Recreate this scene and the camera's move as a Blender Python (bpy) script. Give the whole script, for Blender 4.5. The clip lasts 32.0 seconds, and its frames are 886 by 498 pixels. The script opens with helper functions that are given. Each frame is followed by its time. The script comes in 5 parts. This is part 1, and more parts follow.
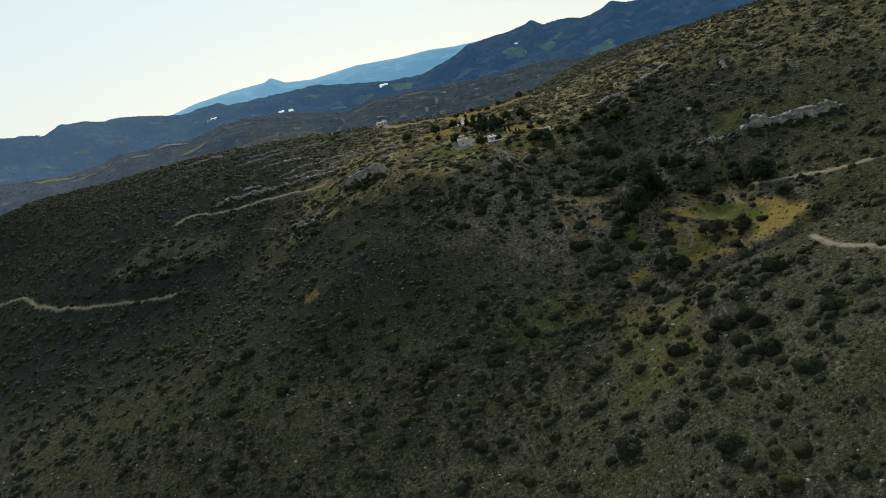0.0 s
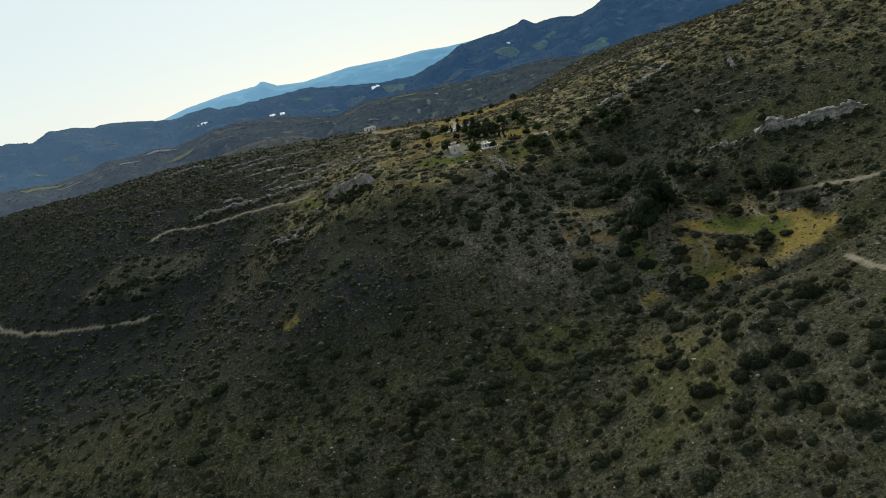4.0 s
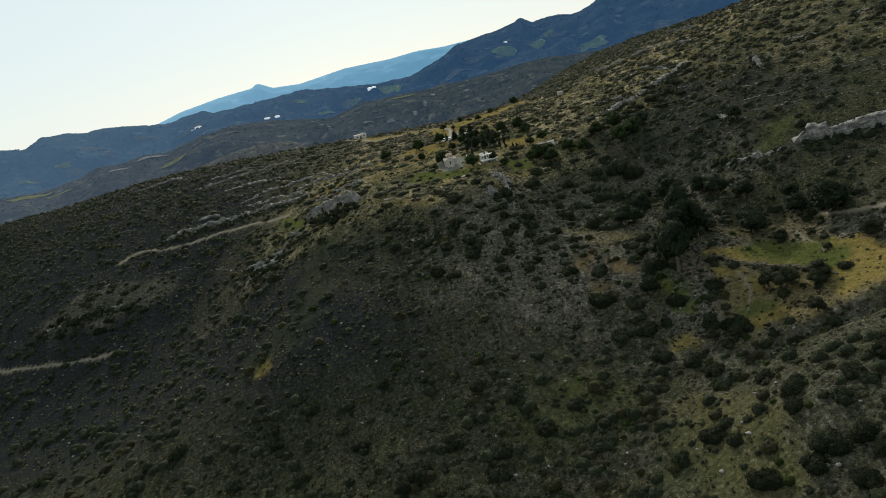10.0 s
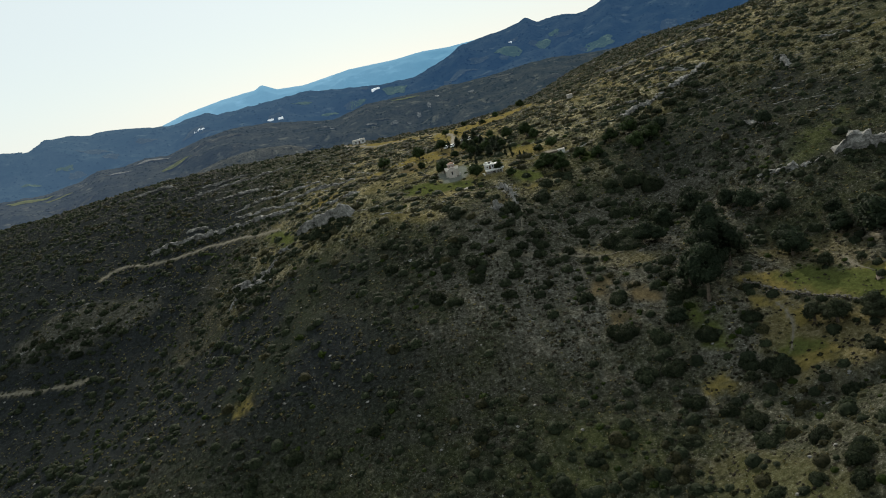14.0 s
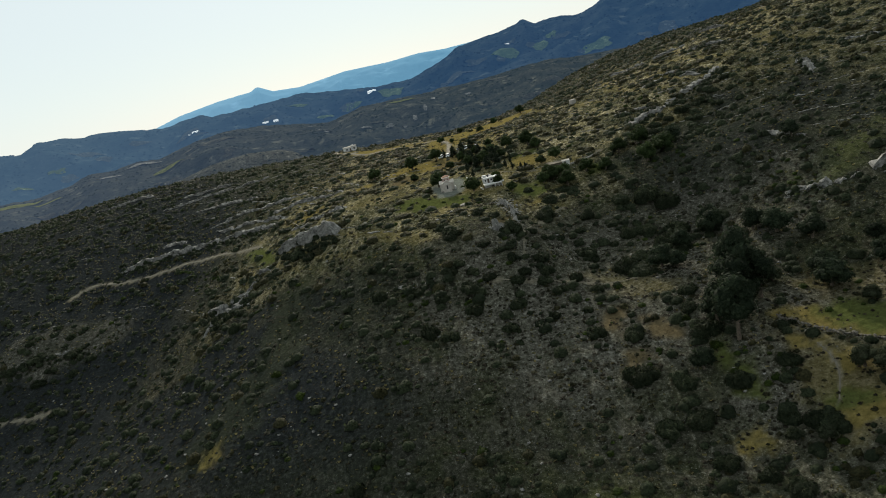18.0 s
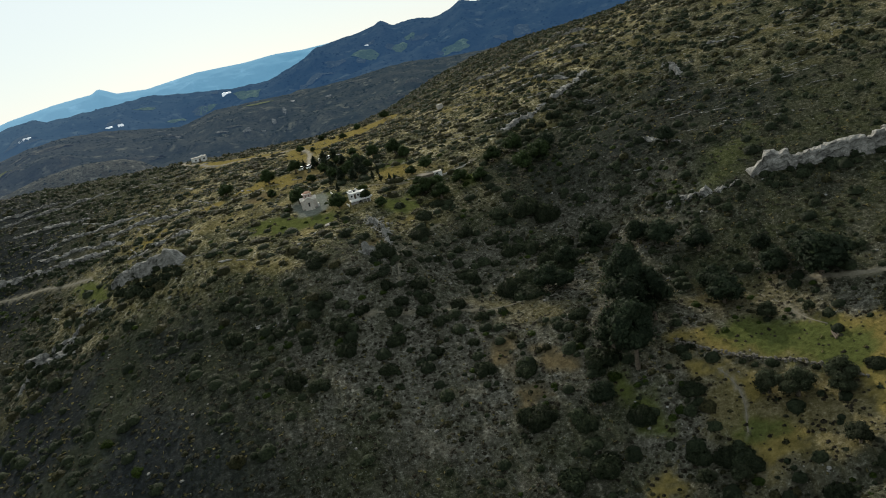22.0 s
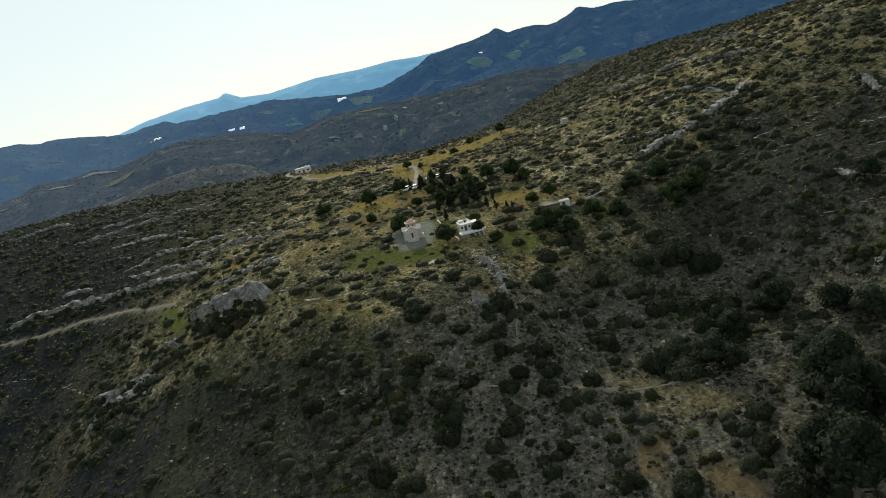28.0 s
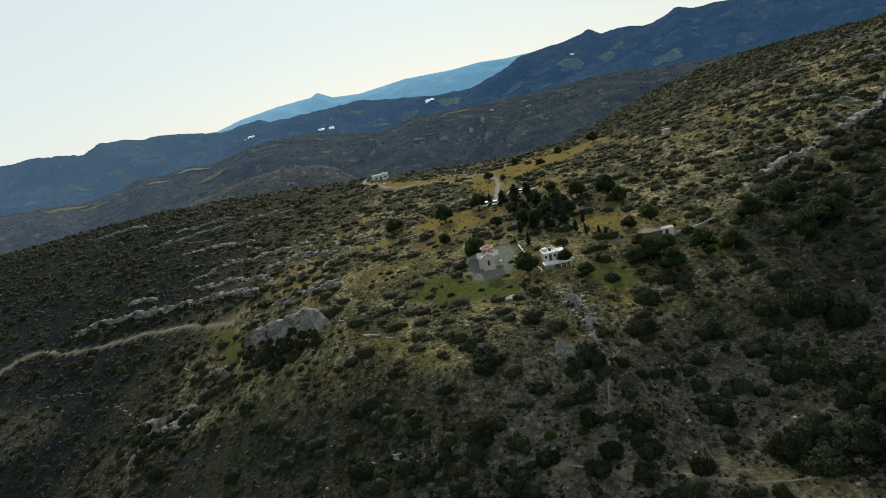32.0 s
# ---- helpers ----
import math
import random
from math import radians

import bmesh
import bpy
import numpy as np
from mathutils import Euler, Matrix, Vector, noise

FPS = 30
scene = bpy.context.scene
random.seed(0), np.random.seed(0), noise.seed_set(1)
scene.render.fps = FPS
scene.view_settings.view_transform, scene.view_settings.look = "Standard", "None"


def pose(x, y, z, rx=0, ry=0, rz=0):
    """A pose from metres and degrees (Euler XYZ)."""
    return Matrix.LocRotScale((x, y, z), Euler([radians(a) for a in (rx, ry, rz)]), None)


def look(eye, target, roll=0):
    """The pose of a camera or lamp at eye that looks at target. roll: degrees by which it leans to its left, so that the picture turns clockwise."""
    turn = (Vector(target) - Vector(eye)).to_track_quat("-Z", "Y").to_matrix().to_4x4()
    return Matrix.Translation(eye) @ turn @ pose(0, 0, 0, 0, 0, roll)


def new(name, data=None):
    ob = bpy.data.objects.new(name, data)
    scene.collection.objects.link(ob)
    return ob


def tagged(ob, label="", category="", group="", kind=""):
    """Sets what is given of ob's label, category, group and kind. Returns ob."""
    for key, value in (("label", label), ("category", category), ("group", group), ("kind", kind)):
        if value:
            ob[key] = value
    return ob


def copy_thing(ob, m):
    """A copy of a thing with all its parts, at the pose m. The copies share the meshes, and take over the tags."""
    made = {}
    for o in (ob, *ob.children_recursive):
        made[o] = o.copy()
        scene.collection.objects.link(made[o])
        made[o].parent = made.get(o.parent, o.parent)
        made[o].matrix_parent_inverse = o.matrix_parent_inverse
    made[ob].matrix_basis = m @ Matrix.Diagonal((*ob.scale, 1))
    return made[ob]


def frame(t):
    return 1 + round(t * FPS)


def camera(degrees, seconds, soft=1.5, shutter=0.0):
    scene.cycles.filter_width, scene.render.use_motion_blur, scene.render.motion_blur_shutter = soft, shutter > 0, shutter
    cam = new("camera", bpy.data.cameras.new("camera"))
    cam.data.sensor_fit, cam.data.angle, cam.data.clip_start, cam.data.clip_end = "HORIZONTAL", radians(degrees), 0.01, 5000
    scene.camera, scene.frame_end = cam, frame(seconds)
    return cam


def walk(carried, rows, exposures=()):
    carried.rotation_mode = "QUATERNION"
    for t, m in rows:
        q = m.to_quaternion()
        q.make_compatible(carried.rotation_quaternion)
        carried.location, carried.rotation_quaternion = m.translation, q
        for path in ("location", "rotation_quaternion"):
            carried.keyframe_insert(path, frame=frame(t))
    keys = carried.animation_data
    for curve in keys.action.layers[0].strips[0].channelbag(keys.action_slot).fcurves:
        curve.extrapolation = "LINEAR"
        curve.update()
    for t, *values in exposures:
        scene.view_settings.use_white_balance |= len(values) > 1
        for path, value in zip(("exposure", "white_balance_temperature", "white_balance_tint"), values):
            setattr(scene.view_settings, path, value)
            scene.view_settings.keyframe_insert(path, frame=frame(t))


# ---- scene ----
# ---- camera and its path ----
cam = camera(64.4, 32.0, soft=1.0)
# seconds, eye, a point ahead, roll
PATH = [
    (0, (-21.61, -357.37, 47.21), (-21.61, -260.89, 20.90), -12.50),
    (1, (-20.72, -351.37, 47.10), (-20.73, -254.89, 20.80), -12.72),
    (2, (-19.89, -345.31, 47.15), (-19.80, -248.83, 20.87), -12.90),
    (3, (-19.20, -339.18, 47.20), (-18.84, -242.71, 20.84), -13.09),
    (3.5, (-18.84, -336.04, 47.24), (-18.32, -239.59, 20.86), -13.21),
    (5.5, (-17.22, -323.70, 47.33), (-16.40, -227.26, 20.90), -13.50),
    (6, (-16.86, -320.93, 47.36), (-16.00, -224.50, 20.90), -13.57),
    (7, (-16.09, -314.83, 47.50), (-15.37, -218.39, 21.05), -13.70),
    (8, (-15.44, -309.12, 47.45), (-14.53, -212.71, 20.94), -13.80),
    (9, (-14.83, -303.15, 47.50), (-13.93, -206.73, 20.98), -13.91),
    (10, (-14.23, -297.21, 47.44), (-13.50, -200.77, 21.01), -14.01),
    (11, (-13.38, -291.07, 47.39), (-12.95, -194.60, 21.04), -14.12),
    (12, (-12.52, -285.21, 47.34), (-11.96, -188.75, 20.99), -14.17),
    (13, (-11.82, -279.44, 47.23), (-11.31, -182.96, 20.94), -14.18),
    (14, (-10.93, -273.32, 47.26), (-10.93, -176.81, 21.06), -14.29),
    (14.5, (-10.61, -270.57, 47.13), (-10.68, -174.05, 20.95), -14.38),
    (16.5, (-9.43, -259.11, 47.51), (-9.56, -162.57, 21.43), -14.35),
    (17, (-9.06, -256.17, 47.51), (-9.06, -159.61, 21.47), -14.32),
    (18, (-8.35, -250.12, 47.56), (-7.88, -153.59, 21.46), -14.28),
    (18.5, (-7.98, -247.19, 47.64), (-6.90, -150.70, 21.38), -14.22),
    (19, (-7.62, -244.28, 47.71), (-6.13, -147.83, 21.32), -14.26),
    (19.5, (-7.28, -241.18, 47.61), (-5.50, -144.76, 21.17), -14.20),
    (20, (-6.76, -238.07, 47.42), (-3.54, -141.77, 20.66), -14.14),
    (20.5, (-6.44, -235.32, 47.37), (4.10, -140.07, 18.78), -14.04),
    (21, (-6.22, -232.43, 47.36), (8.68, -138.07, 17.80), -13.89),
    (21.5, (-5.86, -229.63, 47.45), (11.14, -135.78, 17.42), -13.84),
    (22, (-5.50, -226.68, 47.49), (12.89, -133.16, 17.22), -13.78),
    (22.5, (-5.21, -223.89, 47.43), (14.14, -130.62, 16.99), -13.71),
    (23, (-5.04, -220.95, 47.37), (14.73, -127.78, 16.90), -13.70),
    (23.5, (-4.79, -217.84, 47.29), (12.85, -124.05, 17.43), -13.73),
    (24, (-4.60, -214.57, 47.34), (11.10, -120.24, 18.09), -13.72),
    (24.5, (-4.40, -211.62, 47.30), (10.03, -116.97, 18.44), -13.69),
    (25, (-4.04, -208.54, 47.35), (8.98, -113.56, 18.91), -13.69),
    (25.5, (-3.64, -205.46, 47.33), (7.94, -110.18, 19.28), -13.69),
    (27.5, (-2.08, -192.91, 47.04), (3.82, -96.64, 20.63), -13.53),
    (28, (-1.77, -189.88, 47.02), (2.79, -93.43, 21.02), -13.46),
    (29, (-0.75, -183.66, 47.08), (0.85, -86.92, 21.82), -13.40),
    (30, (0.05, -177.45, 47.13), (-1.20, -80.52, 22.58), -13.29),
    (31, (0.77, -171.09, 47.28), (-3.38, -74.07, 23.43), -13.19),
    (32, (1.41, -165.67, 47.21), (-5.45, -68.65, 23.99), -13.07),
]
walk(cam, [(t, look(eye, target, roll)) for t, eye, target, roll in PATH],
     exposures=[(0, 0.0), (20, 0.0), (23.5, 0.08), (28, 0.1), (31, 0.0), (32, -0.06)])

# ---- light ----
SUN_AZ, SUN_EL = -4.0, 27.0   # degrees clockwise from +y, above the horizon
world = bpy.data.worlds.new("sky")
scene.world = world
world.use_nodes = True
wn = world.node_tree.nodes
wl = world.node_tree.links
sky = wn.new("ShaderNodeTexSky")
sky.sky_type = "NISHITA"
sky.sun_disc = False
sky.sun_elevation, sky.sun_rotation = radians(SUN_EL), radians(SUN_AZ)
sky.air_density, sky.dust_density, sky.ozone_density = 1.0, 0.3, 2.5
wn["Background"].inputs["Strength"].default_value = 0.095
haze = wn.new("ShaderNodeMix")   # a white hazy veil over the clear sky
haze.data_type = "RGBA"
haze.inputs[0].default_value = 0.84
haze.inputs[7].default_value = (8.5, 9.4, 9.3, 1)
wl.new(sky.outputs[0], haze.inputs[6])
wl.new(haze.outputs[2], wn["Background"].inputs["Color"])
sun = new("sun", bpy.data.lights.new("sun", "SUN"))
sun.data.energy, sun.data.angle, sun.data.color = 5.0, radians(0.6), (1.0, 0.925, 0.775)
_s = Vector((math.sin(radians(SUN_AZ)) * math.cos(radians(SUN_EL)), math.cos(radians(SUN_AZ)) * math.cos(radians(SUN_EL)), math.sin(radians(SUN_EL))))
sun.matrix_world = look(_s * 100, (0, 0, 0))
scene.view_settings.exposure = 0.0

# ---- the lie of the land ----
# smooth lattice of heights, 90 m apart from (-400, -400); each row runs along y
LAND_X, LAND_Y, LAND_D = -400.0, -400.0, 90.0
LAND = np.array([
    (-129, -119.4, -109.2, -98.2, -93.7, -95.4, -70.1, -34.2, -21.3, -25.4, -36.1),
    (-116.5, -107.4, -98, -86.5, -78.9, -64.4, -30.1, -0.4, -8.4, -26, -43.3),
    (-104.2, -95, -84.1, -66.6, -55, -7.7, 6.1, 14.8, -5.3, -29.7, -50.5),
    (-93.3, -87.3, -79.6, -48.4, -60.9, -17.8, 1.6, 11.2, -8.9, -34.5, -55.1),
    (-80.3, -78, -84.9, -41.1, 16, 6.7, 7.2, 5, -27.1, -43.2, -54.4),
    (-58.9, -39.3, -25.9, -50.7, -17.9, 3.1, 0.3, -6.6, -29, -35.4, -41.3),
    (-41, -17.2, 4.5, -12.2, 1, 25.2, 25, 21.9, 17.5, 0.2, -18.2),
    (-29.4, -11.1, 4, 12.5, 30.8, 42.2, 37.3, 24.7, 23.6, 11.1, -5.3),
    (-21, -6, 8.9, 26.3, 42, 49.8, 45.6, 27.1, 12.6, 3.2, -4.1),
])
# knolls and hollows: x, y, spread, height
KNOLLS = [
    (15, -5, 8, 1.4),
    (-395, 262, 62, 19),
    (67, -46, 14, -3.7), (-179, 25, 14, 5.5), (-10, -42, 20, 2.8), (-46, -51, 20, -3.7), (33, -53, 14, -5.8),
    (13, -50, 14, 5.3), (54, -173, 14, 5), (47, -141, 20, -3.9), (-12, -95, 14, 2.7), (55, -100, 14, 3.6),
    (-118, -14, 28, -3.2), (-69, -125, 14, -5.4), (-102, -113, 28, 3.3), (100, -55, 20, 4.3), (2, -175, 20, -3),
    (82, -52, 14, -4.8), (94, 4, 14, -4.6), (91, -19, 14, 3.7), (-42, 6, 14, 3.1), (89, -90, 14, -2.8),
]


GULLY = [(112, -147), (96, -151), (84, -154), (76, -152.5), (68, -150), (61, -147), (52, -145), (40, -150)]


def spline(t):
    return ((1 - t) ** 3 / 6, (3 * t**3 - 6 * t * t + 4) / 6, (-3 * t**3 + 3 * t * t + 3 * t + 1) / 6, t**3 / 6)


def land(x, y):
    """Height of the near hillside at x, y (arrays)."""
    x, y = np.asarray(x, float), np.asarray(y, float)
    nx, ny = LAND.shape
    u = np.clip((x - LAND_X) / LAND_D, 1e-6, nx - 1 - 1e-6)
    v = np.clip((y - LAND_Y) / LAND_D, 1e-6, ny - 1 - 1e-6)
    iu, iv = u.astype(int), v.astype(int)
    z = np.zeros_like(u)
    for a, wa in enumerate(spline(u - iu)):
        for b, wb in enumerate(spline(v - iv)):
            z = z + wa * wb * LAND[np.clip(iu - 1 + a, 0, nx - 1), np.clip(iv - 1 + b, 0, ny - 1)]
    for cx, cy, s, h in KNOLLS:
        z = z + h * np.exp(-((x - cx) ** 2 + (y - cy) ** 2) / (2 * s * s))
    return z


def smooth(a, b, v):
    t = np.clip((v - a) / (b - a), 0, 1)
    return t * t * (3 - 2 * t)


def waves(x, y, size, seed, octaves=4):
    """Cheap smooth noise from turned sine waves, about -1 to 1."""
    rng = np.random.RandomState(seed)
    out, amp, k = np.zeros_like(x), 1.0, 2 * math.pi / size
    for _ in range(octaves):
        for _ in range(3):
            a, p = rng.rand() * 6.283, rng.rand() * 6.283
            f = k * (0.7 + 0.6 * rng.rand())
            out = out + amp / 3 * np.sin(f * (x * math.cos(a) + y * math.sin(a)) + p + 1.3 * np.sin(0.6 * f * (y * math.cos(a) - x * math.sin(a)) + p * 2))
        amp, k = amp * 0.5, k * 2.1
    return out


def ground_z(x, y):
    """Height of the whole sheet: hillside, then valley floor out to the horizon."""
    x, y = np.asarray(x, float), np.asarray(y, float)
    r = np.hypot(x + 10, y + 60)
    rim = 430 + 75 * smooth(-220, -330, x)
    far = smooth(rim, rim + 210, r)
    z = land(x, y)
    calm = smooth(14, 40, np.hypot(x - 4, y)) * smooth(18, 45, np.hypot((x - 80) / 1.5, y + 120))
    z = z + (0.5 * waves(x, y, 34, 3) + 0.25 * waves(x, y, 11, 5, 3)) * (0.15 + 0.85 * calm)
    # the steep-sided gully between the near spur and the meadow
    for (ax, ay), (bx, by) in zip(GULLY, GULLY[1:]):
        t = np.clip(((x - ax) * (bx - ax) + (y - ay) * (by - ay)) / ((bx - ax) ** 2 + (by - ay) ** 2), 0, 1)
        d = np.hypot(x - ax - t * (bx - ax), y - ay - t * (by - ay))
        z = z - 1.6 * np.exp(-((d / 4.0) ** 4)) * smooth(46, 62, x)
    floor = -165 + 12 * waves(x, y, 700, 8)
    return z * (1 - far) + floor * far


def gz(x, y):
    return float(ground_z(np.array([x]), np.array([y]))[0])


# ---- materials ----
def material(name, rough=0.9, metal=0.0, gloss=0.2):
    m = bpy.data.materials.new(name)
    m.use_nodes = True
    b = m.node_tree.nodes["Principled BSDF"]
    b.inputs["Roughness"].default_value, b.inputs["Metallic"].default_value = rough, metal
    b.inputs["Specular IOR Level"].default_value = gloss
    return m, m.node_tree.nodes, m.node_tree.links, b


def noise_node(n, l, scale, detail=6, rough=0.6, coord=None):
    t = n.new("ShaderNodeTexNoise")
    t.inputs["Scale"].default_value, t.inputs["Detail"].default_value, t.inputs["Roughness"].default_value = scale, detail, rough
    if coord is not None:
        l.new(coord, t.inputs["Vector"])
    return t.outputs["Fac"]


def ramp(n, l, fac, stops):
    r = n.new("ShaderNodeValToRGB")
    while len(r.color_ramp.elements) < len(stops):
        r.color_ramp.elements.new(0.5)
    for e, (p, c) in zip(r.color_ramp.elements, stops):
        e.position, e.color = p, (*c, 1)
    l.new(fac, r.inputs["Fac"])
    return r.outputs["Color"]


def mix(n, l, fac, a, b, mode="MIX"):
    m = n.new("ShaderNodeMix")
    m.data_type, m.blend_type = "RGBA", mode
    for s, v in (("Factor", fac), ("A", a), ("B", b)):
        k = {"Factor": 0, "A": 6, "B": 7}[s]
        if isinstance(v, (int, float)):
            m.inputs[k].default_value = v
        elif isinstance(v, tuple):
            m.inputs[k].default_value = (*v, 1)
        else:
            l.new(v, m.inputs[k])
    return m.outputs[2]


def bumped(n, l, b, height, strength, distance):
    u = n.new("ShaderNodeBump")
    u.inputs["Strength"].default_value, u.inputs["Distance"].default_value = strength, distance
    l.new(height, u.inputs["Height"])
    l.new(u.outputs["Normal"], b.inputs["Normal"])


def simple(name, dark, light, scale=3.0, rough=0.85, bump=0.3, dist=0.05, metal=0.0):
    """A two-tone surface with grain and blotches at two scales."""
    m, n, l, b = material(name, rough, metal)
    co = n.new("ShaderNodeTexCoord").outputs["Object"]
    f = noise_node(n, l, scale, 8, 0.65, co)
    g = noise_node(n, l, scale * 0.17, 4, 0.5, co)
    c = ramp(n, l, f, [(0.3, dark), (0.7, light)])
    c2 = mix(n, l, g, c, mix(n, l, 0.5, c, dark), "MIX")
    l.new(c2, b.inputs["Base Color"])
    if bump:
        bumped(n, l, b, f, bump, dist)
    return m


def leafy(name, dark, light, seed_scale=2.4, through_=0.38):
    """Foliage: tone varies from leaf to leaf and from plant to plant."""
    m, n, l, b = material(name, 0.75, 0.0, 0.08)
    geo = n.new("ShaderNodeNewGeometry")
    info = n.new("ShaderNodeObjectInfo")
    a = ramp(n, l, geo.outputs["Random Per Island"], [(0.0, dark), (1.0, light)])
    f = noise_node(n, l, seed_scale, 4, 0.6, geo.outputs["Position"])
    f = ramp(n, l, f, [(0.38, (0, 0, 0)), (0.62, (1, 1, 1))])
    c = mix(n, l, f, mix(n, l, 0.8, a, tuple(0.85 * v for v in dark)), mix(n, l, 0.25, a, light), "MIX")
    bumped(n, l, b, noise_node(n, l, seed_scale * 1.6, 4, 0.65, geo.outputs["Position"]), 0.9, 0.45)
    h = n.new("ShaderNodeHueSaturation")
    v = n.new("ShaderNodeMapRange")
    v.inputs["To Min"].default_value, v.inputs["To Max"].default_value = 0.75, 1.25
    l.new(info.outputs["Random"], v.inputs["Value"])
    l.new(v.outputs[0], h.inputs["Value"])
    l.new(c, h.inputs["Color"])
    l.new(h.outputs["Color"], b.inputs["Base Color"])
    # thin leaves let some of the light behind them through
    thr, mx = n.new("ShaderNodeBsdfTranslucent"), n.new("ShaderNodeMixShader")
    l.new(h.outputs["Color"], thr.inputs["Color"])
    mx.inputs[0].default_value = through_
    l.new(b.outputs[0], mx.inputs[1])
    l.new(thr.outputs[0], mx.inputs[2])
    l.new(mx.outputs[0], n["Material Output"].inputs["Surface"])
    return m


# hillside: stony olive-grey soil, dry grass, pale limestone grit
m_ground, n, l, b = material("hillside_soil", 1.0, 0.0, 0.0)
pos = n.new("ShaderNodeNewGeometry").outputs["Position"]
fine = noise_node(n, l, 0.9, 10, 0.72, pos)
mid = noise_node(n, l, 0.11, 6, 0.6, pos)
wide = noise_node(n, l, 0.018, 4, 0.5, pos)


def share(name):
    a = n.new("ShaderNodeAttribute")
    a.attribute_name = name
    return a.outputs["Fac"]


soil = ramp(n, l, fine, [(0.30, (0.0101, 0.0108, 0.0077)), (0.46, (0.0253, 0.0258, 0.0181)), (0.58, (0.0506, 0.0499, 0.0370)), (0.70, (0.1475, 0.1445, 0.1204))])
grass = ramp(n, l, fine, [(0.30, (0.0097, 0.0113, 0.0059)), (0.48, (0.0247, 0.0279, 0.0144)), (0.60, (0.0494, 0.0522, 0.0288)), (0.72, (0.1191, 0.1170, 0.0810))])
dry = ramp(n, l, fine, [(0.30, (0.022, 0.023, 0.011)), (0.42, (0.078, 0.071, 0.034)), (0.53, (0.215, 0.182, 0.092)), (0.64, (0.490, 0.450, 0.360))])
straw = ramp(n, l, fine, [(0.3, (0.0731, 0.0613, 0.0193)), (0.6, (0.1598, 0.1268, 0.0437)), (0.8, (0.2346, 0.1882, 0.0848))])
green = ramp(n, l, fine, [(0.3, (0.030, 0.038, 0.011)), (0.6, (0.070, 0.080, 0.026)), (0.8, (0.118, 0.118, 0.050))])
earth = ramp(n, l, fine, [(0.3, (0.046, 0.036, 0.019)), (0.6, (0.105, 0.084, 0.047)), (0.8, (0.175, 0.147, 0.088))])
grit = ramp(n, l, fine, [(0.3, (0.078, 0.085, 0.073)), (0.6, (0.138, 0.147, 0.127)), (0.8, (0.211, 0.220, 0.193))])
dusty = ramp(n, l, fine, [(0.3, (0.09, 0.08, 0.055)), (0.7, (0.20, 0.18, 0.135))])
mf = ramp(n, l, mid, [(0.44, (0, 0, 0)), (0.60, (1, 1, 1))])
wf = ramp(n, l, wide, [(0.40, (0, 0, 0)), (0.62, (0.6, 0.6, 0.6))])
c = mix(n, l, mf, soil, grass)
c = mix(n, l, wf, c, grass)
# dark scrub soil, with slope shade and bluish haze painted into its colour
shaded_soil = ramp(n, l, fine, [(0.3, (0.0071, 0.0082, 0.0083)), (0.50, (0.0161, 0.0184, 0.0192)), (0.62, (0.0284, 0.0317, 0.0321)), (0.74, (0.0733, 0.0808, 0.0820))])
c = mix(n, l, share("shady"), c, shaded_soil)
pale = ramp(n, l, fine, [(0.28, (0.0202, 0.0196, 0.0151)), (0.43, (0.0464, 0.0444, 0.0348)), (0.56, (0.0928, 0.0894, 0.0724)), (0.68, (0.2174, 0.2129, 0.1848))])
c = mix(n, l, share("pale"), c, mix(n, l, mix(n, l, 0.5, mf, (0, 0, 0)), pale, grass))
turf = ramp(n, l, mid, [(0.38, (0.1, 0.1, 0.1)), (0.56, (0.9, 0.9, 0.9))])
c = mix(n, l, share("plateau"), c, mix(n, l, turf, dry, grass))
speck = ramp(n, l, noise_node(n, l, 2.6, 3, 0.7, pos), [(0.60, (0, 0, 0)), (0.68, (0.55, 0.55, 0.55))])
dark_speck = ramp(n, l, noise_node(n, l, 1.7, 4, 0.7, pos), [(0.36, (0.75, 0.75, 0.75)), (0.46, (0, 0, 0))])
c = mix(n, l, mix(n, l, share("shady"), speck, (0, 0, 0)), c, (0.22, 0.222, 0.196))
chips = ramp(n, l, noise_node(n, l, 1.3, 5, 0.75, pos), [(0.57, (0, 0, 0)), (0.63, (0.5, 0.5, 0.5))])
c = mix(n, l, mix(n, l, share("plateau"), (0, 0, 0), chips), c, (0.42, 0.39, 0.31))
c = mix(n, l, dark_speck, c, (0.012, 0.015, 0.007))
for key, col in (("bare", earth), ("straw", straw), ("lawn", green), ("dust", dusty), ("gravel", grit)):
    c = mix(n, l, share(key), c, col)
l.new(c, b.inputs["Base Color"])
bumped(n, l, b, fine, 0.9, 0.6)

m_shrub = leafy("scrub_leaves", (0.0145, 0.0205, 0.0115), (0.046, 0.058, 0.030))
m_thorn = leafy("thorny_burnet", (0.013, 0.012, 0.008), (0.044, 0.039, 0.026))
m_heath = leafy("heath_leaves", (0.0160, 0.0176, 0.0083), (0.0571, 0.0546, 0.0248))
m_grey = leafy("thyme_leaves", (0.0145, 0.0165, 0.0105), (0.054, 0.056, 0.036))
m_fresh = leafy("fresh_leaves", (0.0154, 0.0286, 0.0055), (0.0550, 0.0792, 0.0154))
m_tree = leafy("tree_leaves", (0.0150, 0.0265, 0.0095), (0.0540, 0.0800, 0.0270))
m_pine = leafy("pine_needles", (0.0110, 0.0185, 0.0110), (0.046, 0.062, 0.034))
m_olive = leafy("olive_leaves", (0.020, 0.026, 0.014), (0.062, 0.074, 0.042))
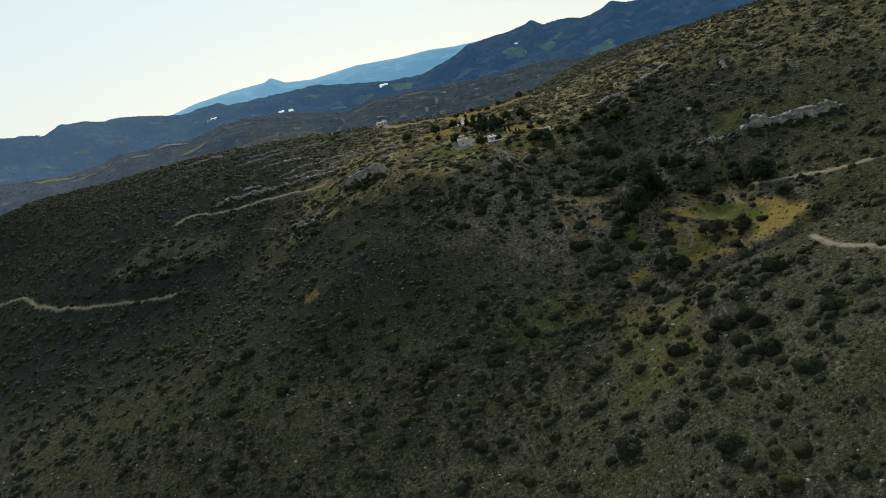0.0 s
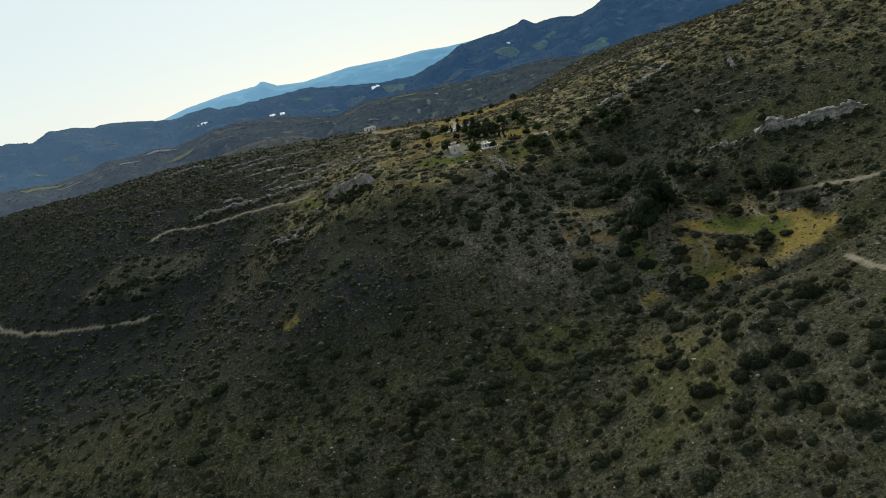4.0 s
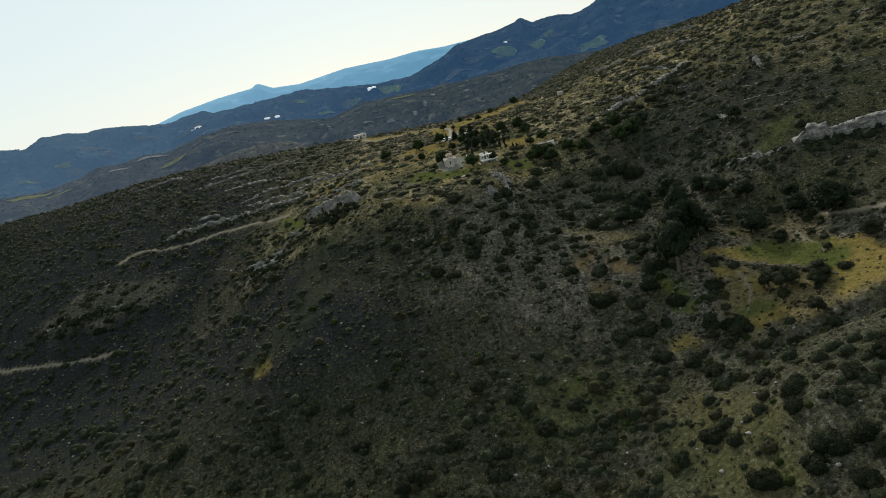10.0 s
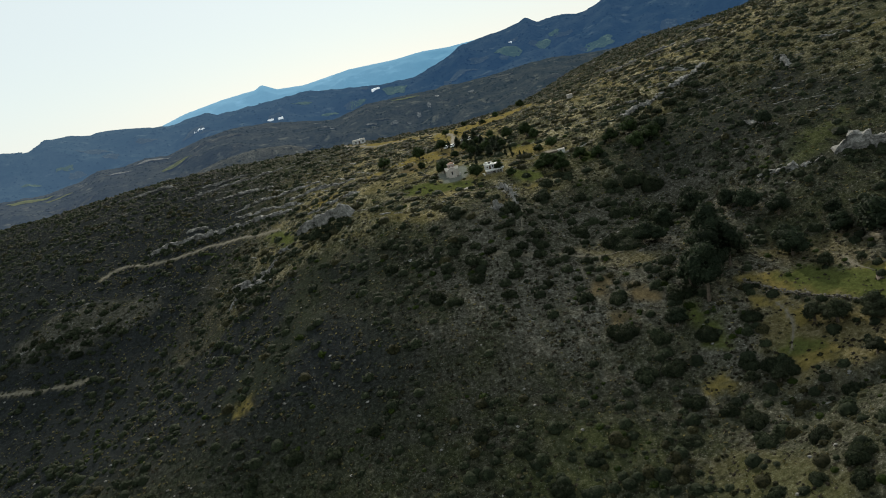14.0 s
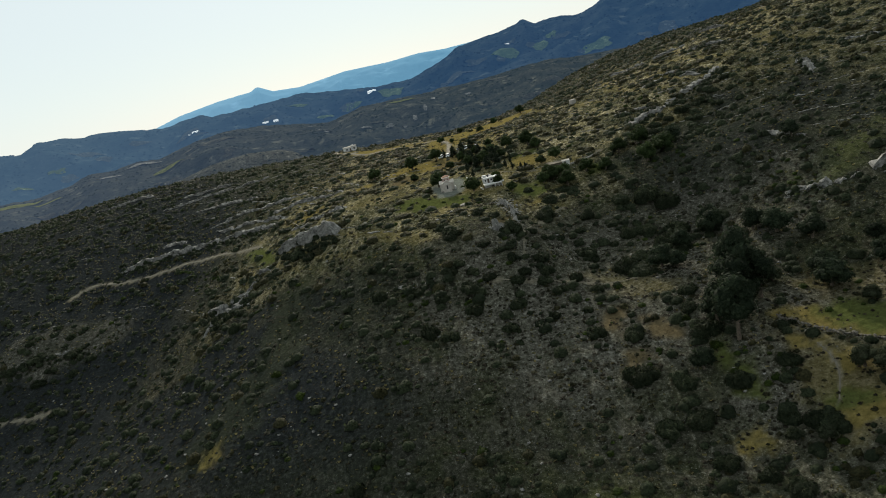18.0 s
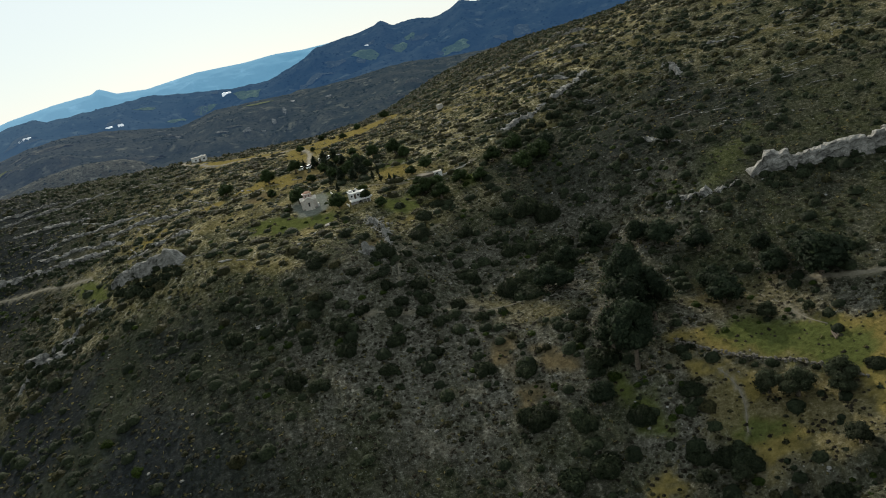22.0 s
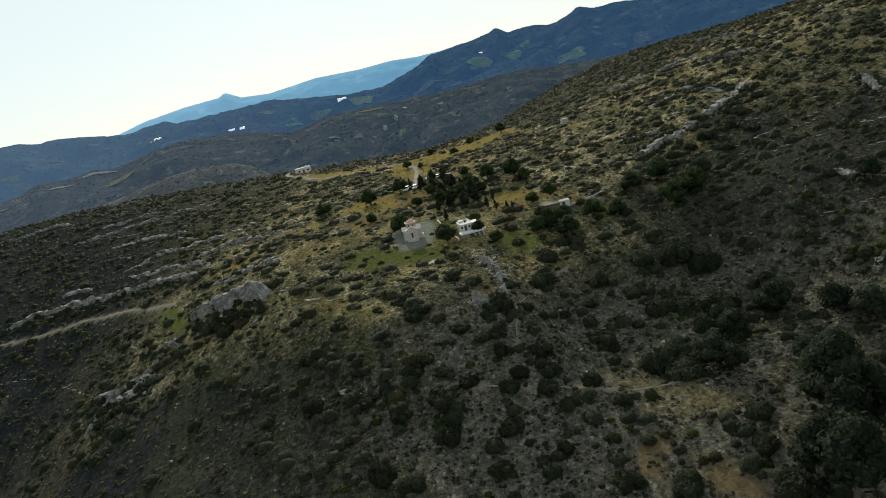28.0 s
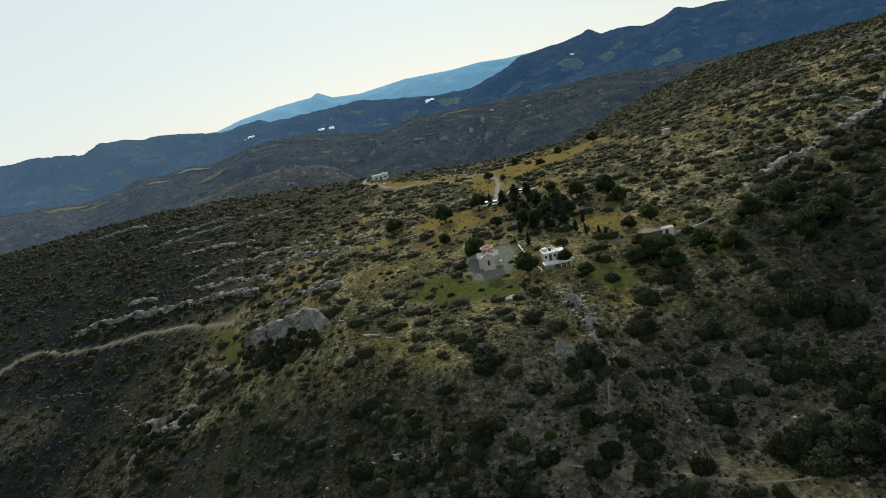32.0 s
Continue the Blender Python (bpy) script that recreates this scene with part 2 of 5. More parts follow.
m_bark = simple("bark", (0.05, 0.04, 0.03), (0.16, 0.13, 0.10), 6)
m_rock = simple("limestone", (0.050, 0.050, 0.047), (0.37, 0.360, 0.332), 0.5, 0.9, 1.0, 0.5)
# joints and cracks through the limestone
rn, rl = m_rock.node_tree.nodes, m_rock.node_tree.links
rb = rn["Principled BSDF"]
was = rb.inputs["Base Color"].links[0].from_socket
vor = rn.new("ShaderNodeTexVoronoi")
vor.feature = "DISTANCE_TO_EDGE"
vor.inputs["Scale"].default_value = 0.75
stretch = rn.new("ShaderNodeMapping")
stretch.inputs["Scale"].default_value = (1.0, 1.0, 2.2)
rl.new(rn.new("ShaderNodeNewGeometry").outputs["Position"], stretch.inputs["Vector"])
rl.new(stretch.outputs[0], vor.inputs["Vector"])
rl.new(mix(rn, rl, ramp(rn, rl, vor.outputs["Distance"], [(0.01, (0.5, 0.5, 0.5)), (0.06, (0, 0, 0))]), was, (0.02, 0.02, 0.018)), rb.inputs["Base Color"])


def link(name, verts, faces, mat, parent=None, label=""):
    me = bpy.data.meshes.new(name)
    me.from_pydata([tuple(v) for v in verts], [], [tuple(f) for f in faces])
    me.materials.append(mat)
    ob = new(name, me)
    if parent is not None:
        ob.parent = parent
    if label:
        ob["label"] = label
    return ob


# ---- the ground: one sheet, finer where the camera looks ----
def sheet(name, angles, radii, cx, cy, zf, mat):
    A, R = np.meshgrid(np.radians(angles), radii, indexing="ij")
    x, y = cx + R * np.sin(A), cy + R * np.cos(A)
    z = zf(x, y)
    na, nr = A.shape
    me = bpy.data.meshes.new(name)
    co = np.stack([x, y, z], -1).reshape(-1, 3)
    i, j = np.meshgrid(np.arange(na - 1), np.arange(nr - 1), indexing="ij")
    a = (i * nr + j).ravel()
    q = np.stack([a, a + 1, a + nr + 1, a + nr], 1)
    me.vertices.add(len(co))
    me.vertices.foreach_set("co", co.ravel())
    me.loops.add(q.size)
    me.loops.foreach_set("vertex_index", q.ravel().astype(np.int32))
    me.polygons.add(len(q))
    me.polygons.foreach_set("loop_start", np.arange(0, q.size, 4, dtype=np.int32))
    me.update(calc_edges=True)
    me.polygons.foreach_set("use_smooth", np.ones(len(q), bool))
    me.materials.append(mat)
    return new(name, me)


angles = np.concatenate([np.arange(-180, -52, 4), np.arange(-52, 52, 0.22), np.arange(52, 181, 4)])
radii = np.concatenate([[0.5, 6], np.geomspace(12, 85, 40)[:-1], np.geomspace(85, 560, 330)[:-1], np.geomspace(560, 4850, 60)])
ground = sheet("ground", angles, radii, -8, -300, ground_z, m_ground)
tagged(ground, "stony hillside of olive-grey soil, dry grass and limestone grit", "ground", kind="structure")

# ---- hills and mountains behind, too far off to shift ----
EYE = (-5.0, -230.0, 47.0)


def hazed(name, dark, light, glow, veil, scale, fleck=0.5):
    """Far ground with haze painted in as emission: glow is the haze in front of it, veil the thicker haze over the
    valley and the sea.
    """
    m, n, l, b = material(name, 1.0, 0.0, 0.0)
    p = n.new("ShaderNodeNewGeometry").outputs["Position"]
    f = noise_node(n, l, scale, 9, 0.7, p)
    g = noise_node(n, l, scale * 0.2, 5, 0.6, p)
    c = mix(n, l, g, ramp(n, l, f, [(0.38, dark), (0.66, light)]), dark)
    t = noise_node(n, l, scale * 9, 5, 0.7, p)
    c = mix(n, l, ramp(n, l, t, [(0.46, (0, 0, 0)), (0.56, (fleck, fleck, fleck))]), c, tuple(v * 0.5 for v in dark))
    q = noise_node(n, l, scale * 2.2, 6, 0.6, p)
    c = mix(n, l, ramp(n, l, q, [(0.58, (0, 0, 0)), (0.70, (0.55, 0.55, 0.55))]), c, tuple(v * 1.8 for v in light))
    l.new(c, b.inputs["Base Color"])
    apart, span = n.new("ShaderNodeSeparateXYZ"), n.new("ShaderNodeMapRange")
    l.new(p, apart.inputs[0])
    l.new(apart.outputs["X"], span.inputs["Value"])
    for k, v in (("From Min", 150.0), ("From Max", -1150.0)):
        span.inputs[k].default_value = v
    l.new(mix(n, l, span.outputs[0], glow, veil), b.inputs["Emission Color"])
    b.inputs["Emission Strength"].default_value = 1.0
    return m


def range_of_hills(name, crest, near, far, foot, rough, seed, mat, label):
    """A chain of hills: crest is azimuth and elevation (degrees) seen from the middle of the path."""
    az, el = np.array(crest).T
    mid = near + (far - near) * 0.72
    angles = np.arange(az[0], az[-1], 0.2)
    steps = near + (far - near) * np.linspace(0, 1, 64)

    def z(x, y):
        a = np.degrees(np.arctan2(x - EYE[0], y - EYE[1]))
        r = np.hypot(x - EYE[0], y - EYE[1])
        top = EYE[2] + mid * np.tan(np.radians(np.interp(a, az, el)))
        up = smooth(near, mid, r) ** 0.8
        up = np.where(r > mid, 1 - smooth(mid, far + 200, r), up)
        spur = waves(x, y, rough * 7, seed, 6) * rough * up * (1 - up) * 1.8 + waves(x, y, rough * 1.3, seed + 1, 5) * rough * 0.045 * up
        return foot + (top - foot) * up + spur
    ob = sheet(name, angles, steps, EYE[0], EYE[1], z, mat)
    tagged(ob, label, "mountains", kind="structure")
    return z


# blue base tones and emission both stand in for the haze
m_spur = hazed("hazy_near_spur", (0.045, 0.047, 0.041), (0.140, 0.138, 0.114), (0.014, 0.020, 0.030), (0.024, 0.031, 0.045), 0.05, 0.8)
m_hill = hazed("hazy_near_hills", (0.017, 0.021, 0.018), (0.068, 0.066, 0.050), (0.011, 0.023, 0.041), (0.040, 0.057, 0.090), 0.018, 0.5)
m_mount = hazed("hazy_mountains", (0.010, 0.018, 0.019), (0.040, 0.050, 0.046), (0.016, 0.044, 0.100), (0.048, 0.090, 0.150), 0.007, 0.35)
m_pale = hazed("hazy_far_ridge", (0.08, 0.15, 0.2), (0.12, 0.19, 0.24), (0.072, 0.19, 0.30), (0.11, 0.24, 0.36), 0.003, 0.1)

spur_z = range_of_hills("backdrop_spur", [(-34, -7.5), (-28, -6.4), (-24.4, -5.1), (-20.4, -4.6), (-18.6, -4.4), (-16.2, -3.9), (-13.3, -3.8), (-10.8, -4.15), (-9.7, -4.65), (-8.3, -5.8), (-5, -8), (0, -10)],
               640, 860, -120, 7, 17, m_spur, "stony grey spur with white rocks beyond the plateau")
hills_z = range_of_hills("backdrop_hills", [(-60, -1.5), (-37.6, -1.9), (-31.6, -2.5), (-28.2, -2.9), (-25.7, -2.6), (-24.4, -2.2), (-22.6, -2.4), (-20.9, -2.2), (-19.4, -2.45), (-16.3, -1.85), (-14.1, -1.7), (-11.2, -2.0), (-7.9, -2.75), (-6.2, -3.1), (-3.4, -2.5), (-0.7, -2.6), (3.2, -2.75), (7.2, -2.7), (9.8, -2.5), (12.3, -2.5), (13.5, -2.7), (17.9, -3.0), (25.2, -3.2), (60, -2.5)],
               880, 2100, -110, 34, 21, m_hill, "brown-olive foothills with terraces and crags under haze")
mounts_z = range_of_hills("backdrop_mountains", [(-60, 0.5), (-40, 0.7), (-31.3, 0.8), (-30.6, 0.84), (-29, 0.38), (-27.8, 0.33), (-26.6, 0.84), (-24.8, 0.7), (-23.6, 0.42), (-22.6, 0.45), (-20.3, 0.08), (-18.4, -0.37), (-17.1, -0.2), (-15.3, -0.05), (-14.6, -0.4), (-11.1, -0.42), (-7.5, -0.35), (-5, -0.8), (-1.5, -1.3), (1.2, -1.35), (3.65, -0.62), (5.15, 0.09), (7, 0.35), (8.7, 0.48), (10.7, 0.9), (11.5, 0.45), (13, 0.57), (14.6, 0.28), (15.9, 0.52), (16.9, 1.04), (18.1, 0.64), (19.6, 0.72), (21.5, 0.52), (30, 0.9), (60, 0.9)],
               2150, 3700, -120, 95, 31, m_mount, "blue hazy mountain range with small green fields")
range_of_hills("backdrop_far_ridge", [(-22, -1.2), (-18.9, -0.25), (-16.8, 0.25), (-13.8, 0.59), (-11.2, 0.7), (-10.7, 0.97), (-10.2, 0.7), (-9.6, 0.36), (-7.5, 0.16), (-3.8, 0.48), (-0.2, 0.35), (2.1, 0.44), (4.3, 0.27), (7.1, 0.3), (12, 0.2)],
               3900, 4700, -140, 30, 41, m_pale, "far ridge with a rocky knob, pale blue with haze")

# ---- builders ----
def quads_mesh(name, quads, mat):
    """One mesh of four-cornered leaves and faces: quads is (n, 4, 3). Corners that meet are joined, and shaded smooth."""
    co = np.asarray(quads, float).reshape(-1, 3)
    grid = np.round(co * 200).astype(np.int64) + (1 << 20)
    _, first, which = np.unique((grid[:, 0] << 42) | (grid[:, 1] << 21) | grid[:, 2], return_index=True, return_inverse=True)
    which = which.reshape(-1, 4)
    keep = np.ones(which.shape, bool)
    for j in range(1, 4):   # a corner that falls on the one before it makes a three-cornered face
        keep[:, j] = which[:, j] != which[:, j - 1]
    keep[:, 3] &= which[:, 3] != which[:, 0]
    whole = keep.sum(1) > 2
    which, keep = which[whole], keep[whole]
    sides = keep.sum(1)
    me = bpy.data.meshes.new(name)
    me.vertices.add(len(first))
    me.vertices.foreach_set("co", co[first].reshape(-1))
    me.loops.add(int(sides.sum()))
    me.loops.foreach_set("vertex_index", which[keep].astype(np.int32))
    me.polygons.add(len(sides))
    me.polygons.foreach_set("loop_start", (np.cumsum(sides) - sides).astype(np.int32))
    me.update(calc_edges=True)
    me.validate()
    me.polygons.foreach_set("use_smooth", np.ones(len(me.polygons), bool))
    me.materials.append(mat)
    return me


def part(name, bm, mat, parent=None, label=""):
    """Links a bmesh as one mesh object, under a thing or a part."""
    me = bpy.data.meshes.new(name)
    bm.to_mesh(me)
    bm.free()
    me.materials.append(mat)
    ob = new(name, me)
    if parent is not None:
        ob.parent = parent
    if label:
        ob["label"] = label
    return ob


def thing(name, x, y, z, label, category, group="", turn=0):
    ob = new(name)
    ob.matrix_world = pose(x, y, z, 0, 0, turn)
    return tagged(ob, label, category, group)


def box(x0, x1, y0, y1, z0, z1, bevel=0.03, bm=None):
    bm = bm or bmesh.new()
    v = [bm.verts.new((x, y, z)) for z in (z0, z1) for x, y in ((x0, y0), (x1, y0), (x1, y1), (x0, y1))]
    fs = [bm.faces.new([v[i] for i in f]) for f in ((3, 2, 1, 0), (4, 5, 6, 7), (0, 1, 5, 4), (1, 2, 6, 5), (2, 3, 7, 6), (3, 0, 4, 7))]
    if bevel:
        bmesh.ops.bevel(bm, geom=list({e for f in fs for e in f.edges}), offset=bevel, segments=1, affect="EDGES")
    return bm


def prism(outline, y0, y1, bm=None):
    """An outline in x, z pushed from y0 to y1."""
    bm = bm or bmesh.new()
    a = [bm.verts.new((x, y0, z)) for x, z in outline]
    b = [bm.verts.new((x, y1, z)) for x, z in outline]
    bm.faces.new(a)
    bm.faces.new(b[::-1])
    for i in range(len(a)):
        j = (i + 1) % len(a)
        bm.faces.new((a[j], a[i], b[i], b[j]))
    return bm


def turned(profile, sides=16, bm=None, cx=0.0, cy=0.0):
    """A round body from (radius, z) steps."""
    bm = bm or bmesh.new()
    rings = [[bm.verts.new((cx + r * math.cos(2 * math.pi * i / sides), cy + r * math.sin(2 * math.pi * i / sides), z)) for i in range(sides)] for r, z in profile]
    for a, b in zip(rings, rings[1:]):
        for i in range(sides):
            j = (i + 1) % sides
            bm.faces.new((a[i], a[j], b[j], b[i]))
    bm.faces.new(rings[0][::-1])
    bm.faces.new(rings[-1])
    return bm


def tube(points, radii, sides=7, bm=None):
    """A tapered limb through the points."""
    bm = bm or bmesh.new()
    rings = []
    for k, (p, r) in enumerate(zip(points, radii)):
        p = Vector(p)
        d = (Vector(points[min(k + 1, len(points) - 1)]) - Vector(points[max(k - 1, 0)])).normalized()
        a = d.orthogonal().normalized()
        b = d.cross(a)
        rings.append([bm.verts.new(p + r * (math.cos(6.2832 * i / sides) * a + math.sin(6.2832 * i / sides) * b)) for i in range(sides)])
    for a, b in zip(rings, rings[1:]):
        for i in range(sides):
            j = (i + 1) % sides
            bm.faces.new((a[i], a[j], b[j], b[i]))
    bm.faces.new(rings[-1])
    return bm


def leaf_cloud(count, leaf, seed, low=-0.15, lump=0.35):
    """Leaf clumps about a lumpy unit dome, as (count, 4, 3)."""
    rng = np.random.RandomState(seed)
    d = rng.normal(size=(count * 3, 3))
    d /= np.linalg.norm(d, axis=1, keepdims=True)
    d = d[d[:, 2] > low][:count]
    ph = rng.rand(6) * 6.28
    bulge = 1 - lump * (0.5 + 0.25 * np.sin(4 * d[:, 0] + ph[0]) + 0.25 * np.sin(5 * d[:, 1] + ph[1]) + 0.2 * np.sin(7 * d[:, 2] + 5 * d[:, 0] + ph[2]))
    c = d * (bulge * (0.45 + 0.55 * rng.rand(len(d)) ** 0.5))[:, None]
    nrm = d + rng.normal(size=d.shape) * 0.45
    nrm /= np.linalg.norm(nrm, axis=1, keepdims=True)
    a = np.cross(nrm, rng.normal(size=d.shape))
    a /= np.linalg.norm(a, axis=1, keepdims=True)
    b = np.cross(nrm, a)
    s = (leaf * (0.6 + 0.8 * rng.rand(len(d))))[:, None]
    e = 0.45 + 0.4 * rng.rand(len(d))[:, None]
    return np.stack([c - a * s, c - b * s * e, c + a * s * (0.8 + 0.4 * e), c + b * s * e], 1)


def core(na, ne, seed, size=0.82, low=0.0):
    """A lumpy solid dome under the leaves, so that no light falls through, as quads."""
    rng = np.random.RandomState(seed)
    a = np.linspace(0, 2 * math.pi, na + 1)
    e = np.linspace(low, math.pi / 2, ne + 1)
    rad = size * (0.85 + 0.3 * rng.rand(na + 1, ne + 1))
    rad[-1], rad[:, -1] = rad[0], size
    A, E = np.meshgrid(a, e, indexing="ij")
    P = np.stack([rad * np.cos(E) * np.cos(A), rad * np.cos(E) * np.sin(A), rad * np.sin(E)], -1)
    return np.stack([P[:-1, :-1], P[1:, :-1], P[1:, 1:], P[:-1, 1:]], 2).reshape(-1, 4, 3)


def scattered(clouds, xs, ys, rs, hs, sink, seed):
    """Copies of the leaf clouds at many places, as one array of leaves."""
    rng = np.random.RandomState(seed)
    zs = ground_z(xs, ys)
    pick, turn = rng.randint(len(clouds), size=len(xs)), rng.rand(len(xs)) * 6.283
    out = []
    for k, cloud in enumerate(clouds):
        m = pick == k
        c, s = np.cos(turn[m])[:, None, None], np.sin(turn[m])[:, None, None]
        q = cloud[None]
        x = (q[..., 0] * c - q[..., 1] * s) * rs[m][:, None, None] + xs[m][:, None, None]
        y = (q[..., 0] * s + q[..., 1] * c) * rs[m][:, None, None] + ys[m][:, None, None]
        z = q[..., 2] * (rs[m] * hs[m])[:, None, None] + (zs[m] - sink * rs[m])[:, None, None]
        out.append(np.stack([x, y, z], -1).reshape(-1, 4, 3))
    return np.concatenate(out)


def inside(x, y, outline):
    """How far each place lies inside a polygon (metres, negative outside)."""
    p = np.array(outline, float)
    best, odd = np.full(x.shape, 1e9), np.zeros(x.shape, bool)
    for (ax, ay), (bx, by) in zip(p, np.roll(p, -1, 0)):
        t = np.clip(((x - ax) * (bx - ax) + (y - ay) * (by - ay)) / ((bx - ax) ** 2 + (by - ay) ** 2 + 1e-9), 0, 1)
        best = np.minimum(best, np.hypot(x - ax - t * (bx - ax), y - ay - t * (by - ay)))
        if ay != by:
            odd ^= ((ay > y) != (by > y)) & (x < (bx - ax) * (y - ay) / (by - ay) + ax)
    return np.where(odd, best, -best)


def along(x, y, line):
    """Distance of each place from a bent line."""
    best = np.full(x.shape, 1e9)
    for (ax, ay), (bx, by) in zip(line, line[1:]):
        t = np.clip(((x - ax) * (bx - ax) + (y - ay) * (by - ay)) / ((bx - ax) ** 2 + (by - ay) ** 2 + 1e-9), 0, 1)
        best = np.minimum(best, np.hypot(x - ax - t * (bx - ax), y - ay - t * (by - ay)))
    return best


# ---- what covers the ground where ----
MEADOWS = [  # dry golden grass
    [(1, 138), (18, 148), (34, 150), (56, 158), (66, 146), (54, 130), (28, 117), (12, 90), (5, 78), (-4, 108)],
    [(-27, 54), (-13, 63), (-1, 58), (0, 40), (-11, 37)],
    [(-40, 47), (-29, 51), (-29, 42), (-37, 39)],
    [(-64, 38), (-50, 38), (-50, 27), (-58, 27)],
    [(27, 29), (41, 28), (38, 15), (28, 12), (25, 19)],
    [(-62, 200), (-54, 178), (-38, 143), (-8, 130), (3, 142), (-30, 158)],
    [(61, -107), (72, -108), (88, -116), (93, -122), (98, -140), (92, -147), (81, -147), (77, -142), (81, -132), (79, -125), (72, -116), (65, -110)],
    [(57, -127), (65, -127), (69, -137), (61, -140), (57, -132)],
    [(40, -128), (45, -127), (46, -132), (41, -133)],
    [(61, -103), (68, -103), (74, -107), (76, -114), (72, -115), (65, -109)],
    [(-79, -88), (-74, -88), (-73, -93), (-78, -93)],
    [(60, -108), (63, -113), (69, -119), (70, -123), (67, -126), (64, -123), (63, -117), (60, -112)],
    [(21, -28), (27, -21), (30, -24), (22, -30)],
]
LAWNS = [  # fresh green
    [(-84, 30), (-77, 27), (-69, 12), (-67, 0), (-72, 3), (-79, 17)],
    [(-20, 0), (-8, -2), (-3, -8), (6, -8), (9, -13), (3, -20), (-12, -17), (-20, -9)],
    [(7, 2), (12, 4), (12, 12), (7, 14)],
    [(22, -8), (32, -6), (34, -16), (26, -20), (20, -14)],
    [(30, 36), (40, 36), (40, 27), (30, 27)],
    [(70, -106), (78, -106.5), (84, -112), (88, -119), (91, -127), (83, -135), (81, -129), (77, -121), (72, -114)],
    [(57, -127), (65, -127), (66, -132), (58, -132)],
    [(48, -110), (52, -112), (50, -121), (45, -118)],
    [(46, -102), (49, -106), (50, -111), (46, -112), (45, -109)],
    [(49, -6), (53, -1), (56, -3), (53, -8), (49, -9)],
]
SPARSE = [  # thin dry or fresh grass: share, kind, outline
    (0.45, "straw", [(58, -104), (66, -112), (74, -122), (82, -134), (92, -147), (80, -148), (66, -143), (56, -140), (56, -124), (60, -112)]),
    (0.26, "straw", [(78, -88), (92, -96), (96, -108), (88, -118), (78, -106), (70, -96)]),
    (0.26, "straw", [(30, -62), (46, -68), (52, -80), (44, -84), (34, -74)]),
    (0.14, "straw", [(28, -150), (40, -150), (48, -172), (40, -192), (26, -196), (28, -170)]),
    (0.24, "lawn", [(24, -154), (40, -156), (46, -174), (38, -196), (12, -200), (20, -172)]),
    (0.16, "lawn", [(-46, -24), (-52, -44), (-54, -64), (-64, -88), (-86, -94), (-84, -80), (-70, -62), (-66, -38), (-60, -22)]),
    (0.24, "lawn", [(8, -126), (22, -132), (20, -150), (-4, -152), (-10, -138)]),
    (0.40, "lawn", [(96, -66), (110, -66), (122, -60), (126, -50), (110, -54), (98, -58)]),
]
BARE = [  # red-brown soil
    [(-5, -15), (4, -15), (7, -19), (2, -22), (-4, -20)],
    [(-22, 35), (-13, 36), (-9, 24), (-19, 24)],
    [(-5, 58), (10, 60), (8, 34), (-6, 36)],
    [(28, -82), (33, -81), (33, -86), (30, -93), (27, -90)],
    [(36, -89), (40, -89), (42, -98), (42, -100), (37, -97)],
    [(26, -104), (29, -99), (35, -99), (34, -102), (31, -103)],
    [(9, -40), (16, -36), (16, -39), (9, -43)],
    [(88, -124), (96, -127), (97, -142), (88, -144), (86, -134)],
]
YARD = [(-6, 8), (-5.5, 0), (-4, -6), (0, -8), (4.5, -7), (6.5, 0), (7, 10), (5, 15), (0, 14), (-4, 11)]
TRACKS = [
    ("upper_track", [(-172, 55), (-167, 62), (-161, 64), (-150, 58), (-135, 56), (-116, 53), (-100, 47), (-88, 38), (-78, 30)], 0.9),
    ("lower_track", [(-330, 105), (-309, 88), (-277, 62), (-264, 46), (-252, 29), (-229, 9), (-211, 0), (-184, -8), (-159, -11)], 0.9),
    ("gully_track", [(96, -106), (101, -113), (106, -118), (112, -126), (120, -133), (128, -140), (140, -150)], 1.0),
    ("bank_track", [(84, -165), (83, -176), (85, -186), (88, -196), (92, -210)], 0.9),
    ("slope_path", [(3, -67), (10, -68), (21, -68), (27, -68), (33, -69), (42, -70)], 0.22),
    ("erosion_path", [(35, -28), (29, -33), (21, -41), (17, -48), (16, -53), (15, -57)], 0.2),
    ("lower_path", [(65, -114), (66, -118), (65, -123), (60, -130)], 0.25),
    ("field_path", [(86, -100), (87, -108), (86, -114), (88, -121)], 0.2),
    ("plateau_track", [(-62, 270), (-56, 190), (-38, 148), (-9, 137), (6, 136), (9, 100), (7, 78), (6, 62)], 1.3),
    ("ruin_path", [(20, 12), (28, 8), (36, 4), (46, 4), (54, 8), (62, 9)], 0.22),
]


